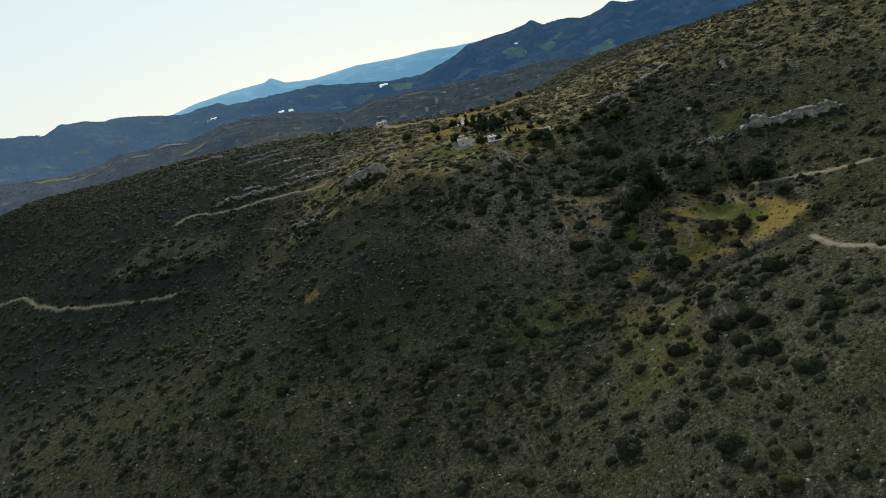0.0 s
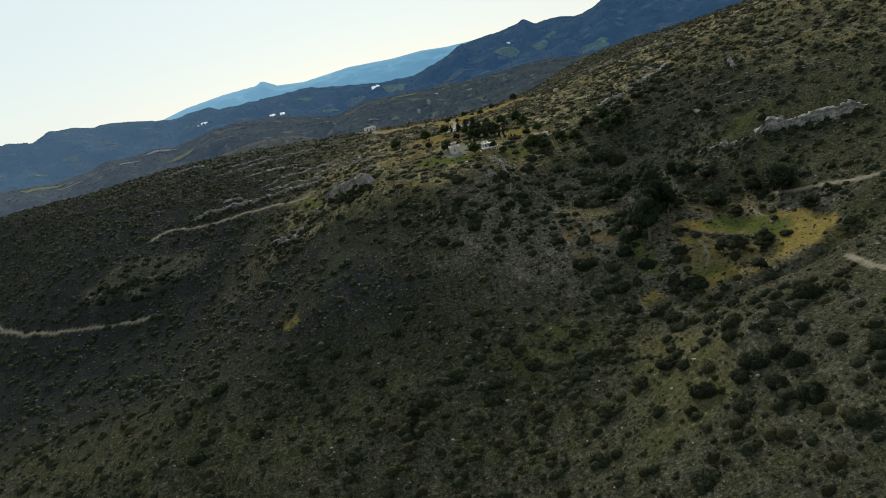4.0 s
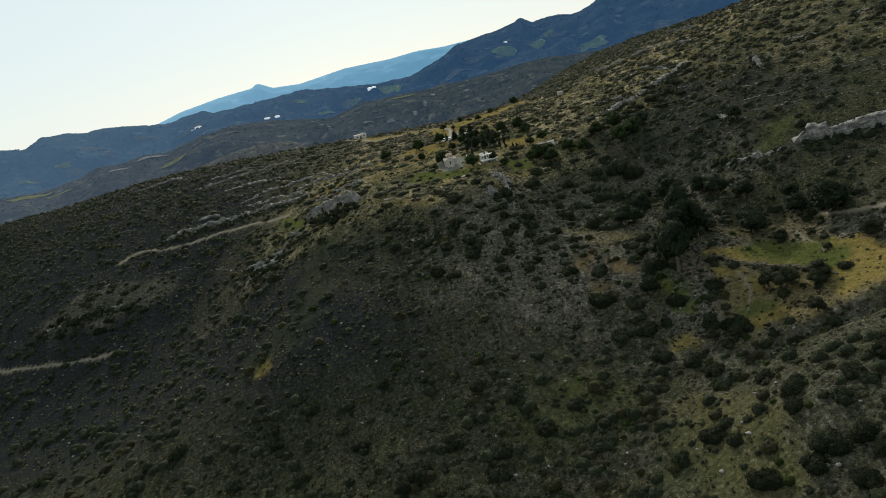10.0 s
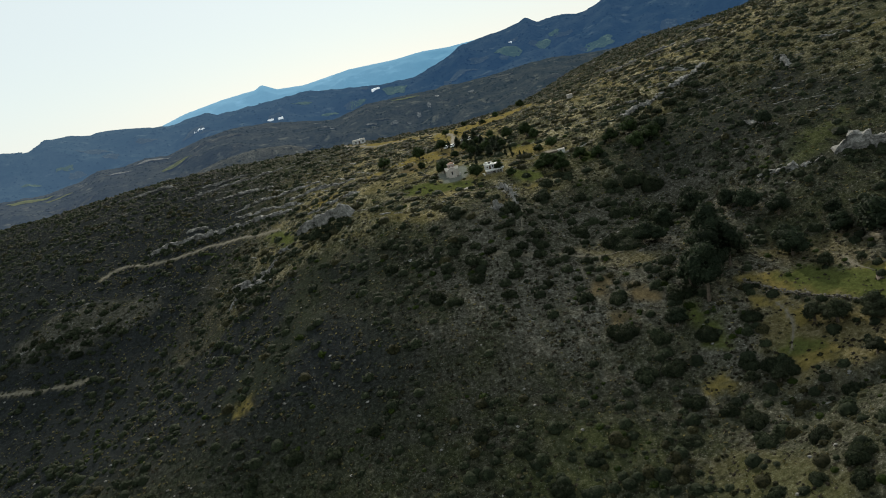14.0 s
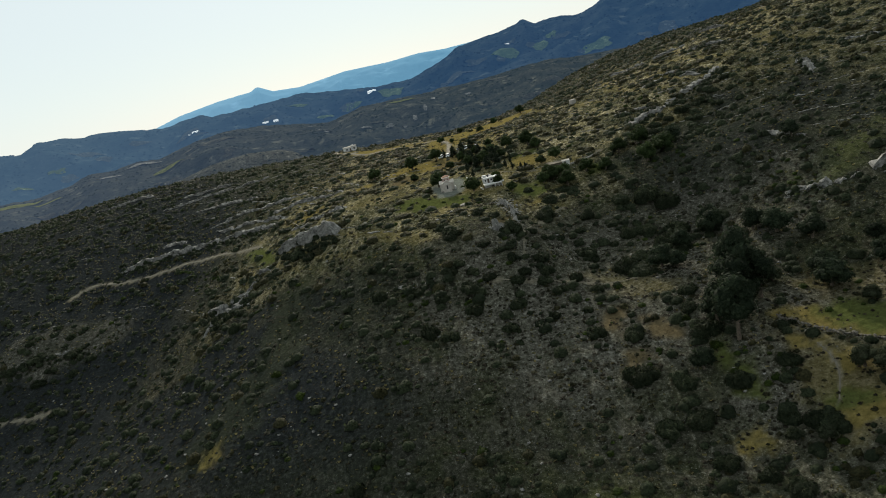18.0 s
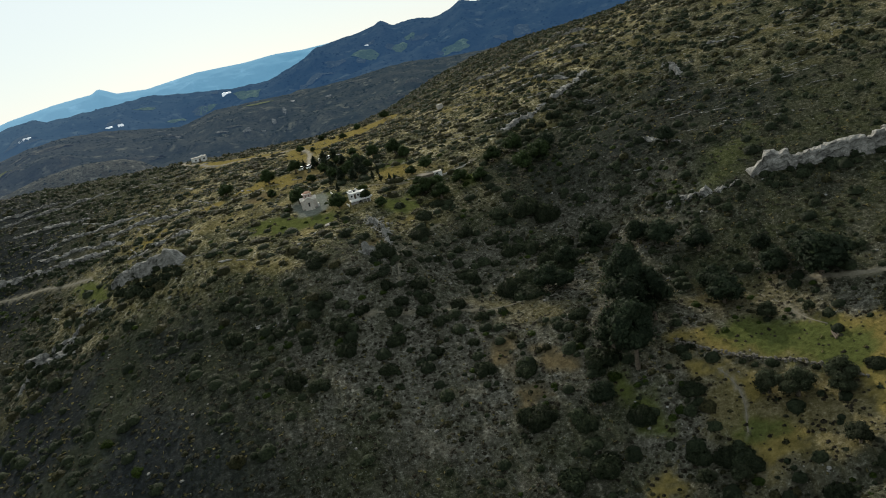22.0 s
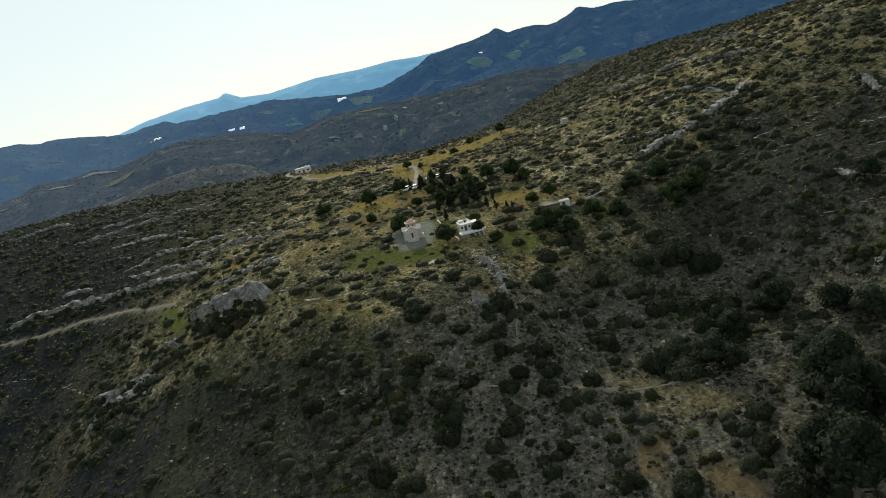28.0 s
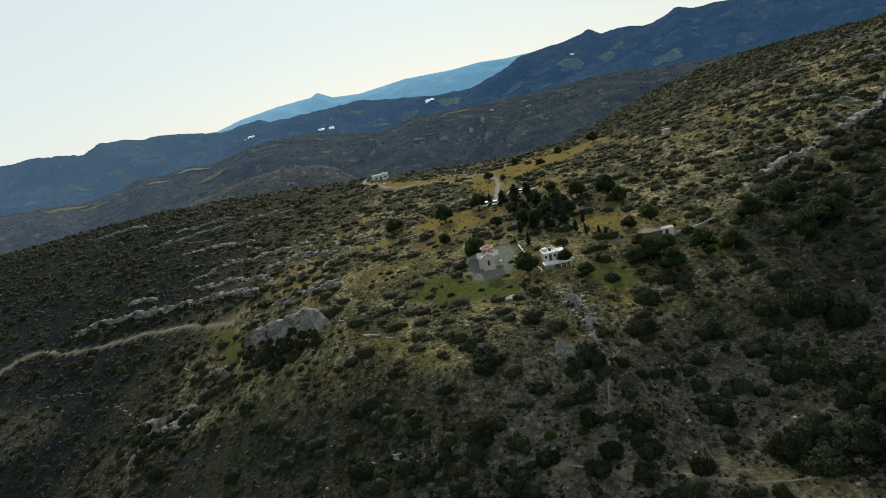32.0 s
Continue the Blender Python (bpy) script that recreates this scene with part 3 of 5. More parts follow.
def cover(x, y):
    """Shares of straw, lawn, bare soil, gravel and track dust at each place."""
    wob = 1.6 * waves(x, y, 9, 17, 3) + 0.8 * waves(x, y, 2.6, 18, 2)
    straw, lawn, bare = np.zeros_like(x), np.zeros_like(x), np.zeros_like(x)
    for p in MEADOWS:
        straw = np.maximum(straw, smooth(-1.2, 1.8, inside(x, y, p) + wob))
    for p in LAWNS:
        lawn = np.maximum(lawn, smooth(-2.0, 2.0, inside(x, y, p) + wob))
    for p in BARE:
        bare = np.maximum(bare, smooth(-2.0, 2.0, inside(x, y, p) + wob))
    for part_, kind, p in SPARSE:
        here = part_ * smooth(-3, 4, inside(x, y, p) + 1.5 * wob)
        if kind == "straw":
            straw = np.maximum(straw, here)
        else:
            lawn = np.maximum(lawn, here)
    gravel = smooth(-0.6, 0.8, inside(x, y, YARD) + 0.5 * wob)
    dust = np.zeros_like(x)
    for _, line, w in TRACKS:
        dust = np.maximum(dust, 1 - smooth(0.6 * w, 1.5 * w, along(x, y, line) + 0.25 * wob))
    # the sunny plateau carries drier growth than the slopes
    flat = smooth(-30, 2, y + 0.1 * np.abs(x) * (x < 0) + 24 * np.exp(-(((x + 6) / 38) ** 2)) + 9 * waves(x, y, 40, 23, 3)) * (1 - smooth(-30, 45, x - 62 - 2.0 * np.maximum(y - 10, -8) + 26 * waves(x, y, 38, 78, 3))) * smooth(-120, -35, x - 0.3 * (y - 40))
    zl = land(x, y)
    upper = smooth(3, 15, zl + 5 * waves(x, y, 45, 93, 3)) * smooth(95, 125, x)
    flat = np.maximum(flat, 0.5 * upper) * (1 - 0.7 * smooth(95, 165, y) * smooth(30, 75, x))
    # left slope and the one below the right ledge, where shade is painted in
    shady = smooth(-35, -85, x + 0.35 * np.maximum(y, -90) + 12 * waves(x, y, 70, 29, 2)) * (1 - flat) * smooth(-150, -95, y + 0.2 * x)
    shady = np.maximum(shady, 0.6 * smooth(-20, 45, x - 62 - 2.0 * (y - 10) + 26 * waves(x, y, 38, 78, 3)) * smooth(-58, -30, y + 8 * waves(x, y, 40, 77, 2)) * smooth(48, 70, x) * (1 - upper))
    # drier grass runs along the beds of the plateau
    strata = smooth(0.15, 0.75, waves(zl * 5.0, (x - y) * 0.15, 15, 91, 3)) * flat
    straw = np.maximum(straw, 0.45 * strata)
    pale = np.maximum(1 - smooth(0.55, 1.15, np.hypot((x - 26) / 48, (y + 76) / 46) + 0.12 * waves(x, y, 30, 71, 3)), 1 - smooth(0.7, 1.15, np.hypot((x - 58) / 42, (y + 190) / 46) + 0.25 * waves(x, y, 30, 72, 3))) * (1 - 0.75 * smooth(-130, -160, y))
    pale = np.maximum(pale, 0.9 * (1 - smooth(0.6, 1.1, np.hypot((x - 72) / 40, (y + 122) / 34) + 0.2 * waves(x, y, 24, 76, 3))))
    pale = np.maximum(pale, 0.8 - 0.8 * smooth(0.6, 1.1, np.hypot((x + 168) / 38, (y - 20 - 0.12 * (x + 168)) / 14) + 0.2 * waves(x, y, 20, 79, 3)))
    pale = np.maximum(pale, 0.7 * (1 - smooth(0.5, 1.15, np.hypot((x - 74) / 36, (y + 56) / 30) + 0.2 * waves(x, y, 26, 74, 3))))
    return straw, lawn, bare, gravel, dust, flat, shady, pale


_co = np.empty(len(ground.data.vertices) * 3)
ground.data.vertices.foreach_get("co", _co)
_co = _co.reshape(-1, 3)
_near = (np.abs(_co[:, 0]) < 420) & (np.abs(_co[:, 1]) < 420)
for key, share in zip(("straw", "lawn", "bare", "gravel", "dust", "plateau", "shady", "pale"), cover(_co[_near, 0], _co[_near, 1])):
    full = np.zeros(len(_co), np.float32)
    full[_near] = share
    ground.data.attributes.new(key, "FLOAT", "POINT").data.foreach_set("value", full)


# ---- tracks: thin worn strips laid on the slope ----
m_dust = simple("pale_track_dust", (0.075, 0.068, 0.050), (0.19, 0.172, 0.132), 0.8, 0.95, 0.4, 0.08)


def strip(name, line, half, mat, label, category, lift=0.07):
    pts = np.array(line, float)
    seg = np.r_[0, np.cumsum(np.hypot(*np.diff(pts, axis=0).T))]
    s = np.arange(0, seg[-1], 0.8)
    k = np.ones(9) / 9
    x, y = np.interp(s, seg, pts[:, 0]), np.interp(s, seg, pts[:, 1])
    if len(s) > 20:
        x, y = (np.convolve(np.pad(v, 4, "edge"), k, "valid") for v in (x, y))
    dx, dy = np.gradient(x), np.gradient(y)
    n_ = np.hypot(dx, dy) + 1e-9
    ox, oy = -dy / n_, dx / n_
    cols = np.array([-1, -0.5, 0, 0.5, 1])
    w = half * (0.8 + 0.22 * waves(x, y, 7, 51, 2))
    X = x[:, None] + ox[:, None] * cols * w[:, None]
    Y = y[:, None] + oy[:, None] * cols * w[:, None]
    Z = ground_z(X, Y) + lift - 0.1 * np.abs(cols) ** 3
    nr, nc = X.shape
    V = np.stack([X, Y, Z], -1).reshape(-1, 3)
    F = [(i * nc + j, i * nc + j + 1, (i + 1) * nc + j + 1, (i + 1) * nc + j) for i in range(nr - 1) for j in range(nc - 1)]
    ob = link(name, V, F, mat)
    return tagged(ob, label, category, kind="structure")


for name, line, half in TRACKS:
    path = "path" in name
    strip("path" if path else "road", line, half, m_dust, "narrow trodden footpath of pale dust" if path else "unpaved pale dirt track cut into the hillside", "path" if path else "track")

# ---- low growth ----
HOUSES = [(14.5, -3.5, 9), (41, 5.5, 7), (-46, 193, 7), (0, 0, 5), (67, 148, 4)]


# limestone beds that crop out along the contours
BEDS = [
    [(-151, 140), (-134, 146), (-114, 151), (-92, 156)], [(-129, 122), (-116, 120), (-103, 115), (-92, 112)],
    [(-109, 78), (-92, 69), (-76, 58), (-68, 48)], [(-81, 70), (-69, 66), (-56, 61), (-43, 50)],
    [(-106, 89), (-93, 88), (-75, 83), (-62, 80)], [(-207, 187), (-188, 184), (-168, 185)],
    [(-63, 24), (-52, 17), (-38, 8)], [(-144, 159), (-130, 163), (-115, 165)], [(-113, 87), (-101, 86)], [(-135, 80), (-123, 79)],
    [(109, 53), (112, 48), (116, 40)], [(101, 128), (107, 118), (117, 114)], [(120, 113), (128, 109), (136, 106)], [(151, 125), (160, 111)],
]


def thin(x, y, keep_meadow):
    """Which places may carry a plant."""
    straw, lawn, bare, gravel, dust, flat, _, pale = cover(x, y)
    ok = (gravel < 0.1) & (dust < 0.25) & (np.random.RandomState(77).rand(len(x)) > np.maximum(straw * (1 - keep_meadow), np.maximum(lawn * 0.75, bare * 0.7)))
    for line in BEDS:
        ok &= along(x, y + 0.5, line) > 1.9
    for hx, hy, r in HOUSES:
        ok &= np.hypot(x - hx, y - hy) > r
    return ok, flat, pale


def places(count, seed, x0=-380, x1=250, y0=-285, y1=430, spread=52):
    rng = np.random.RandomState(seed)
    x, y = rng.uniform(x0, x1, count), rng.uniform(y0, y1, count)
    a = np.degrees(np.arctan2(x - 0, y + 370))
    return x[np.abs(a) < spread], y[np.abs(a) < spread]


rng = np.random.RandomState(11)
bare_clouds = [np.concatenate([core(5, 1, s, 0.9), leaf_cloud(1, 0.5, s, low=0.2, lump=0.1)]) for s in range(36, 40)]
low_clouds = [np.concatenate([core(5, 1, s, 0.85), leaf_cloud(4, 0.42, s, low=0.0, lump=0.15)]) for s in range(30, 36)]
far_clouds = [np.concatenate([core(7, 2, s, 0.75), leaf_cloud(12, 0.34, s, low=0.0, lump=0.25)]) for s in range(40, 46)]
mid_clouds = [np.concatenate([core(8, 3, s, 0.80), leaf_cloud(32, 0.21, s, low=-0.05, lump=0.3)]) for s in range(50, 56)]

# cushions of heath and thyme; grey-olive on the slopes, brown on the dry plateau
x, y = places(104000, 21)
patch_ = waves(x, y, 26, 61, 3)
ok, flat, pale = thin(x, y, 0.1)
ok &= rng.rand(len(x)) < 0.60 + 0.45 * patch_ + 0.5 * waves(x, y, 9, 69, 2) - 0.15 * pale
x, y, flat, pale = x[ok], y[ok], flat[ok], pale[ok]
r = 0.34 + 0.85 * rng.rand(len(x)) ** 2.2 + 0.3 * smooth(0, 200, y)
pick = rng.rand(len(x))
brown = pick < 0.14 + 0.62 * flat + 0.2 * pale + (0.25 + 0.35 * waves(x, y, 50, 79, 3)) * smooth(-50, -110, y)
dark = ~brown & (pick > 0.70 + 0.12 * pale - 0.3 * waves(x, y, 34, 80, 3))
for name, m, mat, label in (("heath_cushions", brown, m_heath, "olive-brown cushions of heath and thyme"), ("thyme_cushions", ~brown & ~dark, m_grey, "grey-olive cushions of thyme on stony slopes"), ("low_scrub", dark, m_shrub, "low dark green scrub over the slopes")):
    q = np.concatenate([scattered(c, x[k], y[k], r[k], 0.4 + 0.35 * rng.rand(k.sum()), 0.05, 31) for c, k in ((low_clouds, m & (y < 10)), (bare_clouds, m & (y >= 10)))])
    tagged(new(name, quads_mesh(name, q, mat)), label, "shrubs", kind="stuff")

# small tufts over the pale stony ground
tuft_clouds = [np.concatenate([core(5, 1, s), leaf_cloud(4, 0.45, s, low=0.1, lump=0.1)]) for s in range(46, 49)]
x, y = places(64000, 27, -120, 125, -235, -15)
ok, flat, pale = thin(x, y, 0.3)
ok &= rng.rand(len(x)) < (0.45 + 0.6 * waves(x, y, 6, 73, 2)) * (0.35 + 0.65 * pale)
x, y = x[ok], y[ok]
r = 0.24 + 0.42 * rng.rand(len(x)) ** 2
q = scattered(tuft_clouds, x, y, r, 0.5 + 0.4 * rng.rand(len(x)), 0.05, 37)
tagged(new("thorny_tufts", quads_mesh("thorny_tufts", q, m_thorn)), "small dark brown thorny tufts on pale stony ground", "shrubs", kind="stuff")

# fresh light green shrubs in the damper folds
x, y = places(5200, 28, -150, 120, -220, 60)
ok, flat, pale = thin(x, y, 0.2)
ok &= rng.rand(len(x)) < 0.12 + 0.8 * (waves(x, y, 45, 75, 3) - 0.25)
x, y = x[ok], y[ok]
q = scattered(mid_clouds, x, y, 0.6 + 0.9 * rng.rand(len(x)) ** 2, 0.6 + 0.3 * rng.rand(len(x)), 0.08, 38)
tagged(new("fresh_shrubs", quads_mesh("fresh_shrubs", q, m_fresh)), "fresh light green shrubs in the folds of the slope", "shrubs", kind="stuff")

# rounded bushes, thick in the hollows and on the shady side, apart on the stony ground
x, y = places(38000, 22)
wet = smooth(20, -6, np.abs(along(x, y, [(-20, -150), (30, -140), (48, -115), (60, -80), (75, -45), (95, -5), (120, 30)])) - 16) * 0.6
clump = waves(x, y, 40, 63, 3) + 0.7 * waves(x, y, 13, 64, 2)
ok, flat, pale = thin(x, y, 0.08)
ok &= rng.rand(len(x)) < 0.46 + 0.5 * clump + wet * (1 - 0.9 * pale) + 0.42 * flat + 0.02 * pale + 0.14 * smooth(-50, -80, x) * smooth(-115, -95, y) + 0.22 * smooth(50, 90, x) * smooth(-50, 0, y)
x, y, flat = x[ok], y[ok], flat[ok]
r = 0.8 + 1.8 * rng.rand(len(x)) ** 2.2
tone = rng.rand(len(x))
brown = tone < 0.10 + 0.34 * smooth(-125, -165, y) + 0.46 * flat + 0.25 * waves(x, y, 55, 81, 3)
near = np.hypot(x + 5, y + 230) < 265
for name, m, mat, label in (("bushes", ~brown, m_shrub, "dense dark green maquis bushes"), ("brown_bushes", brown, m_heath, "olive-brown bushes on the dry slopes")):
    q = np.concatenate([scattered(c, x[k], y[k], r[k] * (1 + 0.15 * flat[k]), (0.7 + 0.35 * rng.rand(k.sum())) * (1 - 0.28 * flat[k]), 0.08, 32) for c, k in ((mid_clouds, m & near), (far_clouds, m & ~near))])
    tagged(new(name, quads_mesh(name, q, mat)), label, "shrubs", kind="stuff")

# grass tufts on the near slope, upright blades in small fans
x, y = places(16000, 23, -190, 150, -260, 120)
ok, flat, pale = thin(x, y, 0.9)
x, y = x[ok], y[ok]
gz_ = ground_z(x, y)
t_ = rng.rand(len(x)) * 6.283
h_ = 0.22 + 0.3 * rng.rand(len(x))
w_ = 0.16 + 0.22 * rng.rand(len(x))
c_, s_ = np.cos(t_) * w_, np.sin(t_) * w_
q = np.stack([np.stack([x - c_, y - s_, gz_ - 0.05], 1), np.stack([x + c_, y + s_, gz_ - 0.05], 1), np.stack([x + c_ * 1.4 + s_, y + s_ * 1.4 - c_, gz_ + h_], 1), np.stack([x - c_ * 1.2 + s_, y - s_ * 1.2 - c_, gz_ + h_ * 0.8], 1)], 1)
m_tuft = leafy("dry_grass", (0.06, 0.058, 0.024), (0.20, 0.175, 0.085))
tagged(new("grass_tufts", quads_mesh("grass_tufts", q, m_tuft)), "dry yellow-green grass tufts on stony ground", "grass", kind="stuff")

# ---- bushes one can count ----
def bush_leaves(seed):
    """A rounded bush of several leafy lobes, one unit in radius."""
    rng = np.random.RandomState(seed)
    out = []
    for k in range(7):
        a, d = 1.05 * k + rng.rand(), (0.0 if k == 6 else 0.42 + 0.16 * rng.rand())
        s = 0.68 if k == 6 else 0.42 + 0.16 * rng.rand()
        lobe = np.concatenate([core(9, 4, seed * 9 + k, 0.74, -0.3), leaf_cloud(380, 0.115, seed * 13 + k, low=-0.15, lump=0.2)])
        out.append(lobe * np.array([s, s, s * (0.9 + 0.4 * rng.rand())]) + np.array([d * math.cos(a), d * math.sin(a), 0.05]))
    return np.concatenate(out)


bush_meshes = [quads_mesh("bush", bush_leaves(70 + k), m_shrub) for k in range(6)]
BUSHES_FRONT = [  # x, y, radius
    (-18, -55, 2.4), (-4, -46, 3.4), (-6, -38, 2.4), (4, -54, 2.2), (8, -57, 2), (-4, -59, 2.4), (-7, -61, 2.5), (-1, -63, 2.1),
    (3, -66, 2.3), (-3, -68, 3.7), (-11, -69, 2.4), (11, -60, 2.3), (19, -59, 3.2), (13, -65, 2.3), (19, -64, 2.5), (10, -68, 2.4),
    (17, -68, 2.7), (26, -66, 3), (20, -72, 2.3), (30, -72, 2.5), (36, -71, 1.6), (33, -51, 3.9), (35, -54, 2.4), (14, -47, 3.8),
    (20, -46, 1.7), (23, -47, 1.5), (19, -53, 1.4), (11, -56, 2), (28, -45, 1.8), (40, -35, 2.9), (46, -40, 2.8), (35, -41, 2.1),
]
BUSHES_FRONT += [
    (43, -49, 1.6), (52, -30, 3.5), (60, -31, 5.1), (65, -35, 5.1), (26, -34, 3.3), (31, -24, 3.7), (37, -16, 3.1), (18, -38, 1.8),
    (26, -15, 2.1), (6, -32, 2.1), (10, -36, 2.7), (42, -62, 4.4), (45, -66, 5.2), (47, -59, 3.9), (62, -50, 4.7), (48, -46, 3.5),
    (54, -46, 4), (55, -55, 3.4), (-17, -63, 2.5), (-28, -59, 3.1), (-49, -6, 2.2), (-56, -12, 3.6), (-52, -17, 2.7), (-42, -16, 1.8),
    (-32, -30, 1.9), (-22, -39, 2), (-29, -44, 2.4), (-78, -14, 2.6), (-88, -19, 3), (-79, -31, 3.3), (-4, -42, 3.3), (8, -76, 2.8),
]
BUSHES_FRONT += [
    (-3, -76, 3.4), (-12, -59, 1.4), (25, -81, 1.9), (24, -90, 3.1), (32, -94, 3.1), (4, -84, 2.4), (16, -82, 1.9), (-16, -80, 3.3),
    (-11, -84, 2.8), (-21, -70, 1.8), (50, -85, 2.9), (47, -92, 2.8), (47, -101, 5.1), (-38, -57, 1.7), (-27, -47, 1.8),
]
BUSHES_GULLY = [
    (29, -107, 3.9), (47, -116, 3.4), (58, -116, 3), (36, -121, 3.3), (59, -61, 3.6),
]
BUSHES_NEAR = [
    (34, -187, 3.5), (42, -171, 2.1), (46, -177, 2.6), (33, -169, 3.8), (46, -189, 4.2), (53, -182, 2.3), (58, -178, 2.6), (52, -196, 3.1),
    (36, -168, 2.2), (14, -172, 3.5), (25, -169, 3.2), (24, -183, 2.3), (38, -199, 3), (46, -199, 2.8), (42, -152, 3), (30, -143, 2.7),
    (13, -154, 3.4), (29, -121, 3.6), (1, -145, 3), (10, -140, 2.7), (-5, -133, 2.5), (-13, -126, 2.8), (-13, -152, 3.5), (-22, -141, 2.7),
    (-32, -145, 3.3), (-36, -148, 2.4), (-46, -131, 2.9), (-51, -125, 2.3), (-60, -113, 3.1), (-63, -134, 3.2), (-72, -115, 2.4), (-82, -129, 3),
]
BUSHES_NEAR += [
    (-100, -113, 3.7), (-111, -120, 3.3), (-49, -117, 3), (-38, -116, 2.3), (59, -175, 2.4), (67, -176, 3.5), (64, -147, 3.1), (49, -172, 3.5),
    (49, -160, 2.9), (58, -188, 2.3), (59, -181, 2.1), (35, -174, 2.6), (42, -191, 3.3), (51, -191, 3.3), (49, -207, 3.7), (51, -221, 3.7),
    (66, -205, 3.8), (61, -197, 2.7), (24, -211, 3.5), (29, -228, 3.5), (11, -210, 3.5), (8, -188, 3), (-1, -163, 2.7), (-11, -147, 2.5),
    (-37, -151, 2.5), (-55, -157, 3.1), (-71, -119, 2.8), (-85, -136, 2.7), (-104, -140, 3.1), (-138, -78, 3.5), (-157, -85, 4), (-23, -183, 3.1),
]
BUSHES_NEAR += [
    (-46, -172, 2.6),
]
rng = np.random.RandomState(91)


def bush(x, y, r, k, label, group):
    ob = new("bush", bush_meshes[k % 6])
    h = 0.75 + 0.4 * rng.rand()
    ob.matrix_world = Matrix.LocRotScale((x, y, gz(x, y) - 0.1 * r), Euler((0, 0, rng.rand() * 6.28)), (r * (0.85 + 0.35 * rng.rand()), r * (0.8 + 0.3 * rng.rand()), r * h))
    return tagged(ob, label, "bush", group)


for rows_, label, group in ((BUSHES_FRONT, "dark green rounded bush on the stony slope", "bushes on the slope"), (BUSHES_GULLY, "dense dark bush on the bank above the gully", "bushes on the bank"), (BUSHES_NEAR, "low dark green bush on the lower slope", "bushes on the lower slope")):
    for k, (x, y, r) in enumerate(rows_):
        bush(x, y, max(r, 1.2), k, label if r < 3.2 else "large " + label, group)


# ---- trees ----
def round_tree(seed, mat, label, category="tree", tall=1.0, open_=1.0):
    """A broad tree of unit crown radius: bent trunk, limbs, crown of leafy boughs."""
    rng = np.random.RandomState(seed)
    root = new("tree")
    bm = tube([(0, 0, -0.25), (0.03, 0.02, 0.3), (0.07 * rng.randn(), 0.07 * rng.randn(), 0.75 * tall)], [0.13, 0.10, 0.07])
    leaves = []
    for k in range(9):
        a = 6.283 * k / 7 + rng.rand() * 0.6
        d, h = (0.42 + 0.16 * rng.rand(), 0.55 + 0.55 * rng.rand()) if k < 7 else (0.15, 1.2)
        end = (d * math.cos(a), d * math.sin(a), h * tall)
        tube([(0, 0, 0.45 * tall), (end[0] * 0.5, end[1] * 0.5, 0.5 * tall + 0.25 * h), end], [0.055, 0.04, 0.02], 5, bm)
        s = (0.52 + 0.16 * rng.rand()) * open_
        leaves.append(np.concatenate([core(8, 5, seed * 7 + k, 0.62, -1.2), leaf_cloud(230, 0.125, seed * 31 + k, low=-0.85, lump=0.3)]) * np.array([s, s, s * 0.85]) + np.array(end))
    part("trunk", bm, m_bark, root, "grey-brown trunk with limbs")
    crown = new("crown", quads_mesh("crown", np.concatenate(leaves), mat))
    crown.parent = root
    return tagged(root, label, category)


def tall_tree(seed, mat, label, slim):
    """A pine or cypress one unit in radius, several high."""
    rng = np.random.RandomState(seed)
    root = new("tree")
    top = slim
    part("trunk", tube([(0, 0, -0.3), (0.02, 0.01, top * 0.4), (0.03 * rng.randn(), 0, top * 0.9)], [0.16, 0.10, 0.03]), m_bark, root, "straight brown trunk")
    leaves = []
    steps = 11
    for k in range(steps):
        f = k / (steps - 1)
        w = (0.75 + 0.25 * rng.rand()) * (1.0 - 0.72 * f ** 1.4) * (0.75 + 0.5 * min(1, f * 4))
        for j in range(3):
            a = rng.rand() * 6.283
            o = 0.35 * w
            leaves.append(leaf_cloud(80, 0.19, seed * 17 + k * 3 + j, low=-0.8, lump=0.3) * np.array([w * 0.62, w * 0.62, 0.45 * slim / 4]) + np.array((o * math.cos(a), o * math.sin(a), 0.35 + f * (top - 0.6))))
    crown = new("crown", quads_mesh("crown", np.concatenate(leaves), mat))
    crown.parent = root
    return tagged(root, label, "tree")


def plant(kinds, rows_, group, widen=1.0):
    for k, (x, y, r) in enumerate(rows_):
        t = kinds[k % len(kinds)]
        s = r * widen * (0.95 + 0.15 * rng.rand())
        c = copy_thing(t, Matrix.LocRotScale((x, y, gz(x, y)), Euler((0, 0, rng.rand() * 6.28)), (s, s, s * (0.9 + 0.25 * rng.rand()))))
        tagged(c, group=group)


def forget(kinds):
    for t in kinds:
        for o in (*t.children, t):
            bpy.data.objects.remove(o)


carobs = [round_tree(s, m_tree, "dark green broad-crowned tree with a short trunk") for s in (1, 2, 3, 4)]
oaks = [round_tree(s, m_pine, "large dense dark evergreen tree in the gully", tall=1.15, open_=1.15) for s in (5, 6, 7)]
tall_oaks = [round_tree(s, m_pine, "tall dense dark evergreen tree in the gully", tall=2.1, open_=1.2) for s in (16, 17)]
olives = [round_tree(s, m_olive, "grey-green olive tree with a light open crown", "olive tree", 0.95, 0.85) for s in (8, 9)]
pines = [tall_tree(s, m_pine, "dark green pine with a pointed crown", 2.0) for s in (11, 12, 13)]
cypresses = [tall_tree(s, m_pine, "slender dark green cypress beside the house", 3.6) for s in (14, 15)]
